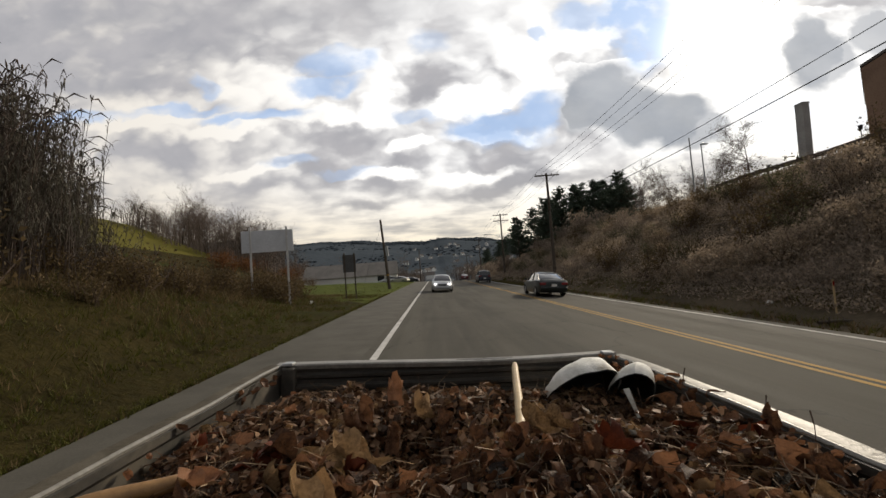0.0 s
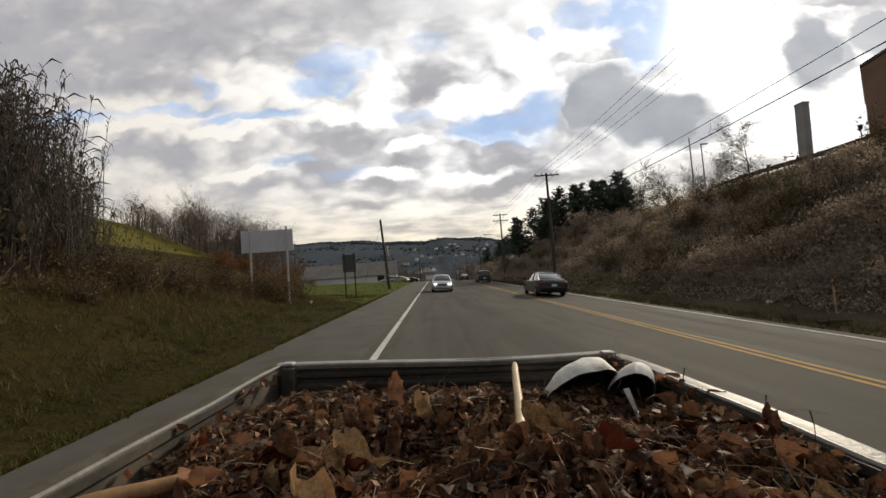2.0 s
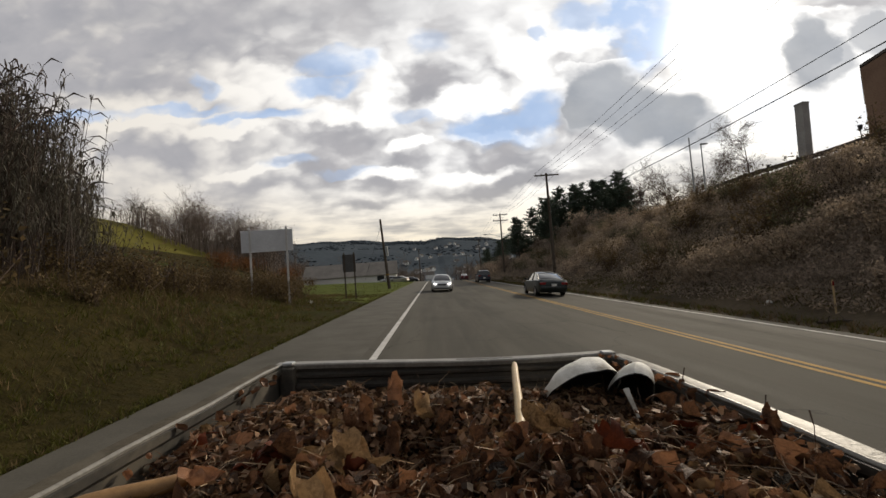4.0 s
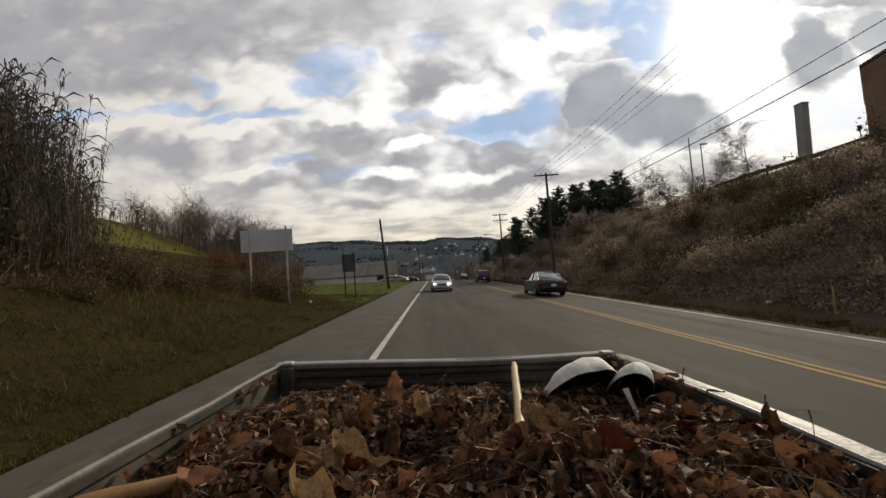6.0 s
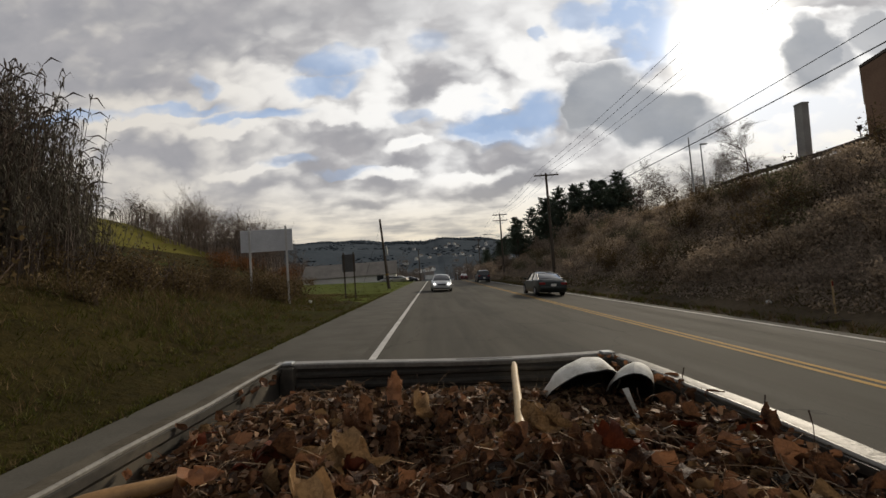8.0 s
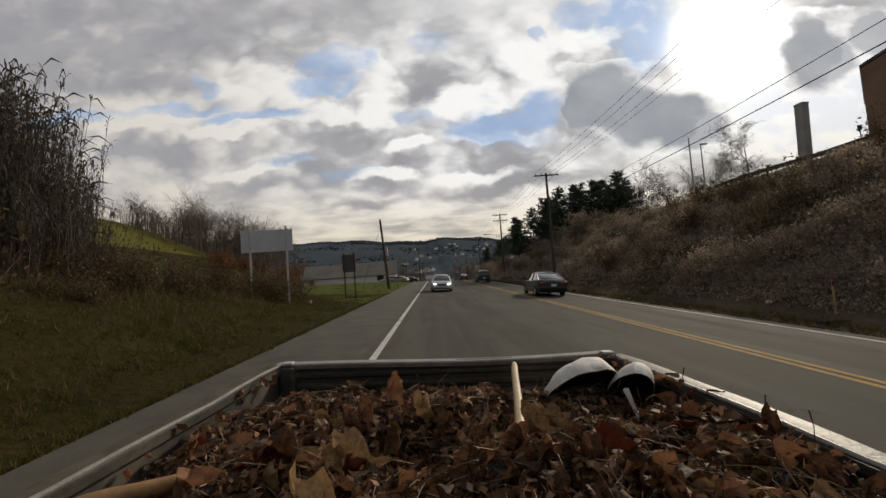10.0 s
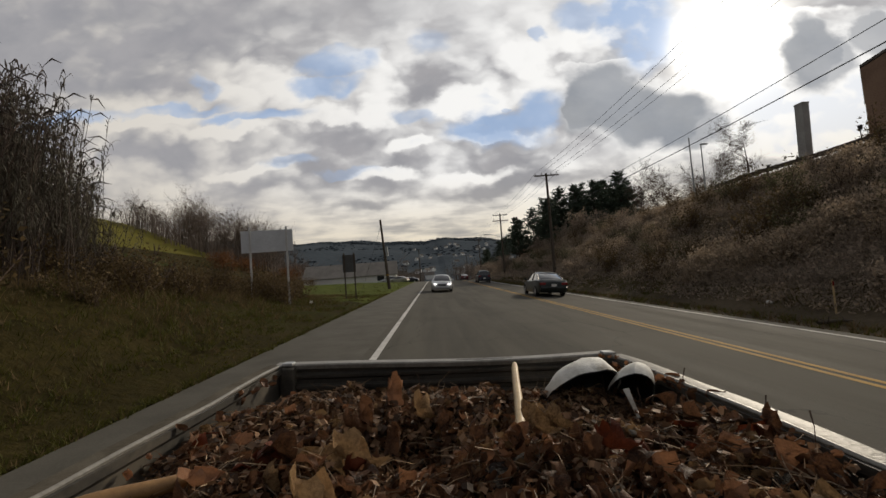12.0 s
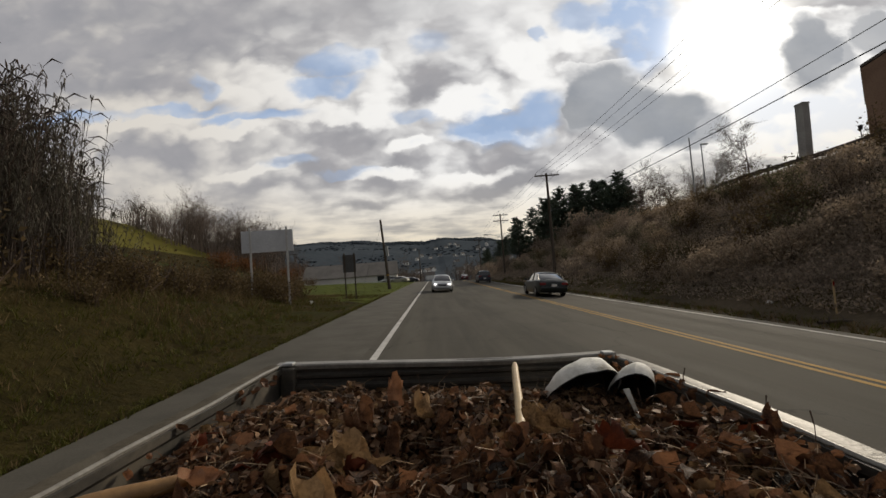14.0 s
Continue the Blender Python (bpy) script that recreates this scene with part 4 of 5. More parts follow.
        for y in (-0.45, 0.55):
            part("door_handle", box(bmesh.new(), (side * (w * 0.985), y - 0.2, 0.80), (0.03, 0.16, 0.03), 0.008), paint, c)
    part("rear_bumper", box(bmesh.new(), (0, hood[0][0] + 0.03, 0.47), (1.56, 0.16, 0.20), 0.05), paint, c)
    part("front_bumper", box(bmesh.new(), (0, hood[-1][0] - 0.03, 0.42), (1.45, 0.18, 0.22), 0.05), paint, c)
    part("grille", box(bmesh.new(), (0, hood[-1][0] + 0.0, 0.60 if style == "sedan" else 0.70), (0.70, 0.10, 0.13), 0.03), BLACK, c)
    part("number_plate", box(bmesh.new(), (0, hood[0][0] - 0.045, 0.66), (0.31, 0.012, 0.15), 0.004), SIDING, c, "plain pale plate")
    return c


def on_road(x, y, turn=0.0):
    slope = math.degrees(math.atan2(ground_at(0, y + 1) - ground_at(0, y - 1), 2))
    return pose(x, y, ground_at(0, y) - LEAN * x + 0.004, slope, math.degrees(math.atan(LEAN)) if turn else 4.0, turn) @ (pose(0, 0, 0, 0, -6.4, 0) if turn else pose(0, 0, 0))


SILVER = car_paint("silver car paint", (0.55, 0.56, 0.57), 0.5)
BLACKISH = car_paint("black green car paint", (0.014, 0.019, 0.018), 0.3)
NAVY = car_paint("dark blue car paint", (0.018, 0.022, 0.035), 0.3)
PALE = car_paint("pale car paint", (0.5, 0.48, 0.42), 0.2)
MAROON = car_paint("maroon car paint", (0.09, 0.012, 0.016), 0.3)
car(on_road(0.55, 36.6, 180), SILVER, "silver sedan with lit headlights on the road behind the truck", lit=True)
car(on_road(6.86, 26.3), BLACKISH, "black sedan with red tail lights in the far lane")
car(on_road(6.93, 60.0), NAVY, "dark blue estate car in the far lane", "suv")
car(on_road(6.7, 95.0), MAROON, "small dark red car far along the road")
for x, y, turn, p, lab in ((-8.2, 96, 70, PALE, "pale car parked beside the low building"), (-10.6, 98, 100, SILVER, "silver car parked beside the low building"),
                           (-6.2, 104, 80, NAVY, "dark car parked beside the low building")):
    car(pose(x, y, ground_at(x, y) + 0.02, 0, 0, turn), p, lab, group="cars parked by the low building")


# ---- poles, wires and signs ----
def utility_pole(x, y, h, arms, lamp=False, lean=0.0, tank=False, label=""):
    z = ground_at(x, y)
    p = thing("utility_pole", pose(x, y, z - 0.25, 0, lean, 0), label or "weathered wooden utility pole with crossarm beside the road", "utility pole", "utility poles")
    part("pole", rod(bmesh.new(), (0, 0, 0), (0, 0, h), 0.17, 0.11, 10), POLE_WOOD, p, smooth=40)
    for k in range(arms):
        zz = h - 0.25 - 1.0 * k
        a = part("crossarm", box(bmesh.new(), (0, -0.13, zz), (2.6, 0.10, 0.13), 0.01), POLE_WOOD, p)
        for xx in (-1.15, -0.5, 0.5, 1.15):
            part("insulator", rod(bmesh.new(), (xx, -0.13, zz + 0.06), (xx, -0.13, zz + 0.24), 0.05, 0.03, 8), CONCRETE, a)
        for s in (-1, 1):
            part("brace", rod(bmesh.new(), (s * 0.8, -0.13, zz - 0.05), (0, -0.13, zz - 0.7), 0.02, n=5), STEEL, a)
    if lamp:
        arm = bmesh.new()
        for i in range(6):
            t0, t1 = i / 6, (i + 1) / 6
            rod(arm, (-2.6 * t0, 0, h * 0.62 + 0.7 * math.sin(t0 * 1.6)), (-2.6 * t1, 0, h * 0.62 + 0.7 * math.sin(t1 * 1.6)), 0.035, n=6)
        a = part("lamp_arm", arm, STEEL, p)
        part("lamp_head", box(bmesh.new(), (-2.85, 0, h * 0.62 + 0.68), (0.7, 0.28, 0.16), 0.06), STEEL, a)
    if tank:
        part("junction_box", box(bmesh.new(), (0.26, 0, h * 0.55), (0.28, 0.34, 1.05), 0.03), STEEL, p, "grey metal junction box")
        part("marker_band", rod(bmesh.new(), (0, 0, 1.75), (0, 0, 1.90), 0.178, n=12), PAINT_YELLOW, p, "yellow marker band", smooth=40)
        part("conduit", rod(bmesh.new(), (0.17, 0.03, 0.1), (0.13, 0.03, h * 0.5), 0.03, n=6), BLACK, p)
        part("guy_wire", rod(bmesh.new(), (0, 0, h * 0.92), (-3.2, 0.6, 0.3), 0.012, n=5), WIRE, p)
    return p


utility_pole(12.6, 43.0, 10.9, 1)
utility_pole(12.3, 72.0, 11.0, 2, lamp=True, label="weathered wooden utility pole with two crossarms and a street lamp arm")
utility_pole(13.2, 116.0, 11.0, 1)
utility_pole(13.4, 165.0, 11.0, 1)
utility_pole(12.8, 2.0, 11.0, 1, lamp=True, label="weathered wooden utility pole with crossarm and street lamp arm")
utility_pole(12.8, -38.0, 11.0, 1)
utility_pole(-5.1, 46.5, 8.1, 0, lean=-3.8, tank=True, label="dark leaning wooden pole standing on the lawn")
utility_pole(-3.9, 118.0, 10.0, 0, label="plain wooden pole beside the road")


def wire(pts, sag, rad, label, group):
    cu = Soup()
    for a, b in zip(pts, pts[1:]):
        a, b = Vector(a), Vector(b)
        prev = a
        for i in range(1, 15):
            t = i / 14
            q = a.lerp(b, t) - Vector((0, 0, sag * 4 * t * (1 - t)))
            cu.tube(prev, q, rad, rad, 5)
            prev = q
    ob = part("cable", cu.mesh(), WIRE)
    tagged(ob, label, "cable", group)


LINE = ((12.8, -38), (12.8, 2), (12.6, 43), (12.3, 72), (13.2, 116), (13.4, 165))
for dx in (-1.15, -0.5, 0.5, 1.15):
    wire([(x + dx, y - 0.13, ground_at(x, y) + 10.72) for x, y in LINE], 0.5, 0.011, "thin black power line strung between wooden poles", "power lines")
for dz, rad in ((7.1, 0.013), (6.5, 0.02)):
    wire([(x - 0.15, y, ground_at(x, y) + dz) for x, y in LINE], 0.45, rad, "thick black communication cable strung between wooden poles", "power lines")


def road_sign(x, y, panel, low, posts, mat, label, turn, post_mat=STEEL):
    z = ground_at(x, y)
    s = thing("road_sign", pose(x, y, z, 0, 0, turn), label, "road sign", "road signs")
    w, h = panel
    p = part("panel", box(bmesh.new(), (0, 0, low + h / 2), (w, 0.02, h), 0.004), mat, s)
    for px in posts:
        foot = ground_at(x + px * math.cos(radians(turn)), y + px * math.sin(radians(turn))) - z
        bm = bmesh.new()
        prism(bm, [(px - 0.045, -0.10), (px + 0.045, -0.10), (px + 0.045, -0.085), (px + 0.012, -0.085), (px + 0.012, -0.05), (px - 0.012, -0.05), (px - 0.012, -0.085), (px - 0.045, -0.085)], foot - 0.2, low + h + 0.12)
        for v in bm.verts:
            v.co = Vector((v.co.x, v.co.z, v.co.y))
        part("post", bm, post_mat, s, "slender sign post")


road_sign(-7.50, 19.0, (2.25, 1.0), 2.22, (-0.72, 0.86), SIGN_BACK, "large road sign with bare grey metal back on two posts", 8, POST)
road_sign(-5.57, 27.5, (0.85, 1.15), 1.80, (-0.30, 0.34), SIGN_DARK, "dark backed road sign on two posts in the grass", 4, POLE_WOOD)


def yard_lamp(x, y, h, head):
    p = thing("street_lamp", pose(x, y, ground_at(x, y) - 0.1), "tall thin metal lamp pole on top of the bank", "street lamp", "lamp poles on the bank")
    part("pole", rod(bmesh.new(), (0, 0, 0), (0, 0, h), 0.10, 0.06, 10), STEEL, p, smooth=40)
    if head:
        part("lamp_head", box(bmesh.new(), (0.35, 0, h), (0.8, 0.3, 0.14), 0.04), STEEL, p)


yard_lamp(28.3, 43.0, 7.6, False)
yard_lamp(31.6, 46.0, 7.6, True)


def build_pylon():
    x, y = 24.3, 25.6
    z = ground_at(x, y)
    p = thing("concrete_pillar", pose(x, y, z - 0.3, 0, 2, 0), "tall square grey concrete pillar on top of the bank", "pillar")
    bm = box(bmesh.new(), (0, 0, 2.15), (0.46, 0.60, 4.3), 0.03)
    part("shaft", bm, CONCRETE, p)
    part("cap", box(bmesh.new(), (0, 0, 4.34), (0.50, 0.64, 0.10), 0.02), CONCRETE, p)


build_pylon()


def build_guard_rail():
    rail = thing("guard_rail", pose(0, 0, 0), "dark guard rail along the top of the bank", "guard rail")
    pts = [(23.8 + 0.3 * math.sin(k), 8 + 2.0 * k) for k in range(14)]
    for (xa, ya), (xb, yb) in zip(pts, pts[1:]):
        za, zb = ground_at(xa, ya) + 0.42, ground_at(xb, yb) + 0.42
        bm = bmesh.new()
        prof = [(-0.02, -0.15), (0.02, -0.12), (0.02, -0.04), (-0.02, 0), (0.02, 0.04), (0.02, 0.12), (-0.02, 0.15), (-0.03, 0.15), (-0.03, -0.15)]
        loft(bm, [[(xa + p, ya, za + q) for p, q in prof], [(xb + p, yb, zb + q) for p, q in prof]])
        # dark wood colour gives the rail its backlit silhouette
        part("rail", bm, POLE_WOOD, rail)
        part("post", box(bmesh.new(), (xa + 0.08, ya, za - 0.3), (0.10, 0.12, 0.9), 0.01), POLE_WOOD, rail)


build_guard_rail()
for x, y, h in ((25.4, 21.4, 1.7), (25.6, 23.3, 1.5), (25.9, 19.6, 2.0), (26.4, 31.0, 1.2), (26.2, 28.2, 1.0), (26.8, 34.0, 1.0)):
    p = thing("path_light", pose(x, y, ground_at(x, y) - 0.1), "small dark path light on a thin stake", "path light", "path lights on the bank")
    part("stake", rod(bmesh.new(), (0, 0, 0), (0, 0, h), 0.025, n=6), BLACK, p)
    part("lantern", rod(bmesh.new(), (0, 0, h), (0, 0, h + 0.28), 0.09, 0.12, 8), BLACK, p)


# ---- buildings ----
def gabled(name, at, size, wall_mat, roof_mat, label, windows=(), over=0.3, rise=0.35, group=""):
    """A house with its ridge along x."""
    w, d, h = size
    b = thing(name, at, label, "building", group)
    bm = bmesh.new()
    box(bm, (0, 0, h / 2 - 0.5), (w, d, h + 1.0))
    part("wall", bm, wall_mat, b)
    top = h + d * rise
    bm = bmesh.new()
    prism(bm, [(-d / 2, h), (0, top), (d / 2, h)], -w / 2 + 0.003, w / 2 - 0.003, "x")
    part("gable", bm, wall_mat, b)
    bm = bmesh.new()
    prism(bm, [(-d / 2 - over, h - over * rise * 2 + 0.06), (0, top + 0.06), (d / 2 + over, h - over * rise * 2 + 0.06), (d / 2 + over, h - over * rise * 2 + 0.22), (0, top + 0.24), (-d / 2 - over, h - over * rise * 2 + 0.22)], -w / 2 - over, w / 2 + over, "x")
    part("roof", bm, roof_mat, b)
    for wx, wz, ww, wh in windows:
        f = part("window", box(bmesh.new(), (wx, -d / 2 - 0.02, wz), (ww + 0.16, 0.08, wh + 0.16), 0), WHITE, b)
        part("pane", box(bmesh.new(), (wx, -d / 2 - 0.05, wz), (ww, 0.05, wh), 0), PANE, f)
    return b


gabled("low_building", pose(-20.4, 104, ground_at(-18, 104) - 0.1, 0, 0, 4), (22, 9, 2.1), SIDING, ROOF_PALE, "long low pale building with a brown hipped roof beyond the lawn",
       [(7.2, 1.3, 1.6, 1.2)], rise=0.34)
gabled("brick_building", pose(33.5, 23.6, 6.9, 0, 0, 41.8), (10, 9.4, 5.1), BRICK, ROOF, "plain orange brown brick building with a low gable above the bank", over=0.04, rise=0.23)
gabled("white_shed", pose(-116, 128, ground_at(-116, 128) + 0.2, 0, 0, 41), (11, 5, 2.2), WHITE, WHITE, "long low white shed on the hill meadow", rise=0.12)
random.seed(21)
house_a = gabled("house", pose(-60, 900, ground_at(-60, 900)), (12, 9, 4.5), WHITE, ROOF, "small pale house far off in the valley town", [(-3, 3, 1.6, 1.8), (3, 3, 1.6, 1.8)], rise=0.5, group="houses of the far town")
for k in range(34):
    y = random.uniform(420, 1500)
    x = y * random.uniform(-0.06, 0.16) + random.uniform(-30, 30)
    copy_thing(house_a, pose(x, y, ground_at(x, y) + 1, 0, 0, random.uniform(0, 180)) @ Matrix.Scale(0.8, 4))

# ---- trees ----
def grow(trunk, twigs, base, way, length, rad, depth, r, droop=0.0, spread=0.6, up=0.15, thin=0.008):
    """A limb in bent pieces, with side limbs."""
    p, d = Vector(base), Vector(way).normalized()
    n = 4 if depth > 1 else 2
    kids = []
    for i in range(n):
        d = (d + Vector((r.gauss(0, 0.13), r.gauss(0, 0.13), r.gauss(0, 0.08) + up * 0.4 - droop))).normalized()
        q = p + d * (length / n)
        ra, rb = rad * (1 - 0.75 * i / n), rad * (1 - 0.75 * (i + 1) / n)
        (trunk if rad > 0.1 else twigs).tube(p, q, ra, rb, 6 if rad > 0.1 else 3)
        kids.append((q, d, rb))
        p = q
    if depth <= 0:
        return
    for q, d, rb in kids:
        for k in range(2 if depth > 1 else 2):
            side = Vector((r.gauss(0, 1), r.gauss(0, 1), r.gauss(0, 0.5) + up)).normalized()
            w = (d * (1 - spread) + side * spread).normalized()
            grow(trunk, twigs, q, w, length * r.uniform(0.42, 0.66), max(rb * 0.62, thin), depth - 1, r, droop, spread, up, thin)


def bare_tree(seed, h, label="tall bare deciduous tree in the hillside woods", group="bare trees of the hillside woods", depth=4, droop=0.0, spread=0.55, stem=0.34, thin=0.008):
    r = random.Random(seed)
    trunk, twigs = Soup(), Soup()
    trunk.tube((0, 0, -0.6), (0.02 * h * r.uniform(-1, 1), 0, stem * h), 0.020 * h, 0.015 * h, 8)
    grow(trunk, twigs, (0, 0, stem * h), (r.gauss(0, 0.08), r.gauss(0, 0.08), 1), h * 0.6, 0.014 * h, depth, r, droop, spread, 0.15, thin)
    t = thing("tree", pose(0, 0, 0), label, "tree", group)
    part("trunk", trunk.mesh(True), BARK, t)
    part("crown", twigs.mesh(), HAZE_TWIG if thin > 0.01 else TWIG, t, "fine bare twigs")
    return t


def shrub(seed, h, mat, label, group, leaves=500, name="bush"):
    """Many thin stems with small ragged leaves."""
    r = random.Random(seed)
    stems, foliage = Soup(), Soup()
    for k in range(16):
        a = Vector((r.gauss(0, 0.12 * h), r.gauss(0, 0.12 * h), -0.1))
        d = Vector((r.gauss(0, 0.4), r.gauss(0, 0.4), 1)).normalized()
        n = h * r.uniform(0.6, 1.05)
        mid = a + d * n * 0.5 + Vector((r.gauss(0, 0.05), r.gauss(0, 0.05), 0)) * h
        b = mid + (d + Vector((r.gauss(0, 0.25), r.gauss(0, 0.25), 0))).normalized() * n * 0.5
        stems.tube(a, mid, 0.012 * h, 0.008 * h), stems.tube(mid, b, 0.008 * h, 0.003 * h)
        for j in range(leaves // 16):
            t = r.uniform(0.2, 1.0)
            c = (a.lerp(mid, t * 2) if t < 0.5 else mid.lerp(b, t * 2 - 1)) + Vector((r.gauss(0, 0.1), r.gauss(0, 0.1), r.gauss(0, 0.08))) * h
            s = h * r.uniform(0.018, 0.042)
            u = Vector((r.gauss(0, 1), r.gauss(0, 1), r.gauss(0, 1))).normalized() * s
            w = Vector((r.gauss(0, 1), r.gauss(0, 1), r.gauss(0, 1))).normalized() * s * 0.8
            foliage.poly(tuple(c - u), tuple(c + w), tuple(c + u), tuple(c - w * 0.6))
    t = thing(name, pose(0, 0, 0), label, "bush", group)
    part("stem", stems.mesh(), TWIG, t)
    part("foliage", foliage.mesh(), mat, t)
    return t


def pine(seed, h, label="dark green pine on the wooded bank", group="pines on the bank"):
    r = random.Random(seed)
    trunk, needles = Soup(), Soup()
    trunk.tube((0, 0, -0.6), (r.gauss(0, 0.1), 0, h), 0.022 * h, 0.004 * h, 7)
    z = 0.12 * h
    while z < h * 0.985:
        frac = (h - z) / h
        reach = h * (0.36 * frac ** 0.55 + 0.03) * r.uniform(0.7, 1.15)
        for k in range(r.randint(4, 6)):
            t = r.uniform(0, 6.28)
            n = reach * r.uniform(0.55, 1.15)
            b = Vector((n * math.cos(t), n * math.sin(t), z + n * r.uniform(0.05, 0.35)))
            trunk.tube((0, 0, z), b, 0.006 * h * frac + 0.01, 0.006, 3)
            for j in range(int(12 + 20 * frac)):
                u = r.uniform(0.25, 1.05)
                c = Vector((0, 0, z)).lerp(b, u) + Vector((r.gauss(0, 0.022), r.gauss(0, 0.022), r.gauss(0, 0.012) + 0.008)) * h
                for q in range(3):
                    d = Vector((math.cos(t) * 0.5 + r.gauss(0, 0.7), math.sin(t) * 0.5 + r.gauss(0, 0.7), r.uniform(-0.1, 0.9))).normalized() * h * r.uniform(0.03, 0.055)
                    w = d.cross(Vector((r.gauss(0, 1), r.gauss(0, 1), 1))).normalized() * h * 0.010
                    needles.poly(tuple(c - w), tuple(c + w), tuple(c + d))
        z += h * r.uniform(0.030, 0.055)
    t = thing("pine_tree", pose(0, 0, 0), label, "tree", group)
    part("trunk", trunk.mesh(True), BARK, t)
    part("crown", needles.mesh(), NEEDLES, t, "dark green needles")
    return t


def settle(ob, spots, r, low=0.8, high=1.2, sink=0.0):
    """Moves a thing to the first spot and copies it to the others."""
    for i, (x, y) in enumerate(spots):
        m = pose(x, y, ground_at(x, y) - sink, 0, 0, r.uniform(0, 360)) @ Matrix.Scale(r.uniform(low, high), 4)
        if i == 0:
            ob.matrix_basis = m
        else:
            c = copy_thing(ob, m)
            c.matrix_basis = m


def build_trees():
    r = random.Random(5)
    spots = []
    for k in range(300):
        y = r.uniform(135, 215)
        x = -r.uniform(0.36, 0.98) * y
        if x > -46 or x < -190:
            continue
        if x < -0.74 * y and y < 160:
            continue
        spots.append((x, y))
    woods = [bare_tree(100 + k, 15.0, depth=3, spread=0.42, stem=0.14, thin=0.022) for k in range(5)]
    for k, t in enumerate(woods):
        settle(t, [s for s in spots[k::5] if s[0] < -0.6 * s[1]], r, 0.5, 0.75)
        for x, y in [s for s in spots[k::5] if s[0] >= -0.6 * s[1]]:
            m = pose(x, y, ground_at(x, y), 0, 0, r.uniform(0, 360)) @ Matrix.Scale(r.uniform(0.8, 1.15), 4)
            copy_thing(t, m).matrix_basis = m
    valley = [(r.uniform(-70, -14) if r.random() < 0.6 else r.uniform(8, 60), r.uniform(170, 430)) for k in range(26)]
    for x, y in valley:
        m = pose(x, y, ground_at(x, y), 0, 0, r.uniform(0, 360)) @ Matrix.Scale(r.uniform(0.6, 1.0), 4)
        copy_thing(r.choice(woods), m).matrix_basis = m
    sticks = Soup()
    for k in range(2200):
        y = r.uniform(200, 560)
        x = y * r.uniform(-0.32, 0.20)
        if -8 < x < 16:
            continue
        z, h = ground_at(x, y), r.uniform(4, 10)
        top = Vector((x + r.gauss(0, 0.4), y, z + h))
        sticks.tube((x, y, z - 0.3), top, 0.14, 0.05)
        for q in range(6):
            p = Vector((x, y, z)).lerp(top, r.uniform(0.3, 0.95))
            sticks.tube(p, p + Vector((r.gauss(0, 1), r.gauss(0, 1), r.uniform(0.6, 2.2))) * h * 0.15, 0.06, 0.03)
    for k in range(2600):
        y = r.uniform(128, 235)
        x = -r.uniform(0.30, 1.0) * y
        if x > -40 or (x < -0.72 * y and y < 158):
            continue
        z, h = ground_at(x, y), r.uniform(3.5, 8)
        top = Vector((x + r.gauss(0, 0.4), y, z + h))
        sticks.tube((x, y, z - 0.3), top, 0.10, 0.03)
        for q in range(6):
            p = Vector((x, y, z)).lerp(top, r.uniform(0.3, 0.95))
            sticks.tube(p, p + Vector((r.gauss(0, 1), r.gauss(0, 1), r.uniform(0.6, 2.2))) * h * 0.13, 0.035, 0.018)
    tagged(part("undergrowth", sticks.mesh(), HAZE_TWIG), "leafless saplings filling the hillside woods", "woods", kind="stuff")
    single = bare_tree(140, 15, "lone bare tree standing on the hill", "lone trees", 4, 0.0, 0.6, 0.3)
    settle(single, [(-120, 147)], r, 1.15, 1.15)
    # bare trees on the right-hand plateau
    crest = [bare_tree(150 + k, 6.0, "small bare tree on top of the bank", "bare trees on the bank", 4, 0.0, 0.65, 0.22) for k in range(2)]
    settle(crest[0], [(32.0, 40.0), (40, 56), (45, 66)], r, 1.1, 1.25)
    settle(crest[1], [(36, 60), (38, 70), (41, 62), (35, 66), (30, 58), (48, 75), (44, 58), (33, 55), (38, 55), (42, 66), (34, 61)], r, 0.9, 1.15)
    pines = [pine(170 + k, 11.0) for k in range(3)]
    places = [(25, 78, 10), (29, 79, 11), (33, 78, 11), (22.5, 90, 9), (36, 82, 11), (26, 86, 10), (33.5, 71, 10.5), (30.0, 74, 10.2), (27.0, 75, 9.6), (36.0, 74, 9.5), (21.6, 76, 9.0), (18.5, 88, 9.0), (24.0, 82, 8.5), (31, 82, 9), (38, 80, 10), (20, 98, 8),
              (17.5, 108, 7), (22, 104, 8.5), (28, 92, 9), (34, 90, 10), (40, 88, 10), (16.5, 124, 7), (18, 140, 8), (21, 118, 8)]
    for i, (x, y, h) in enumerate(places):
        m = pose(x, y, ground_at(x, y), 0, 0, r.uniform(0, 360)) @ Matrix.Scale(h / 11.0, 4)
        if i < 3:
            pines[i].matrix_basis = m
        else:
            copy_thing(pines[i % 3], m).matrix_basis = m
    # brown trees and bushes at the foot of the hill
    russet = shrub(180, 4.0, RUSSET, "russet leaved small tree at the foot of the hill", "russet bushes", 1400)
    settle(russet, [(-0.40 * y + r.gauss(0, 6), y) for y in (90, 96, 104, 112, 120, 128, 138, 150, 160, 108, 118, 132, 146)], r, 0.7, 1.4)
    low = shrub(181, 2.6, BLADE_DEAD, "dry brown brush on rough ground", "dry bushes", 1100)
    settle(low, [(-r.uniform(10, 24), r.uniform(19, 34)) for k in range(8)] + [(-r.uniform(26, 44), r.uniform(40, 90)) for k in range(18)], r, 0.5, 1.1)
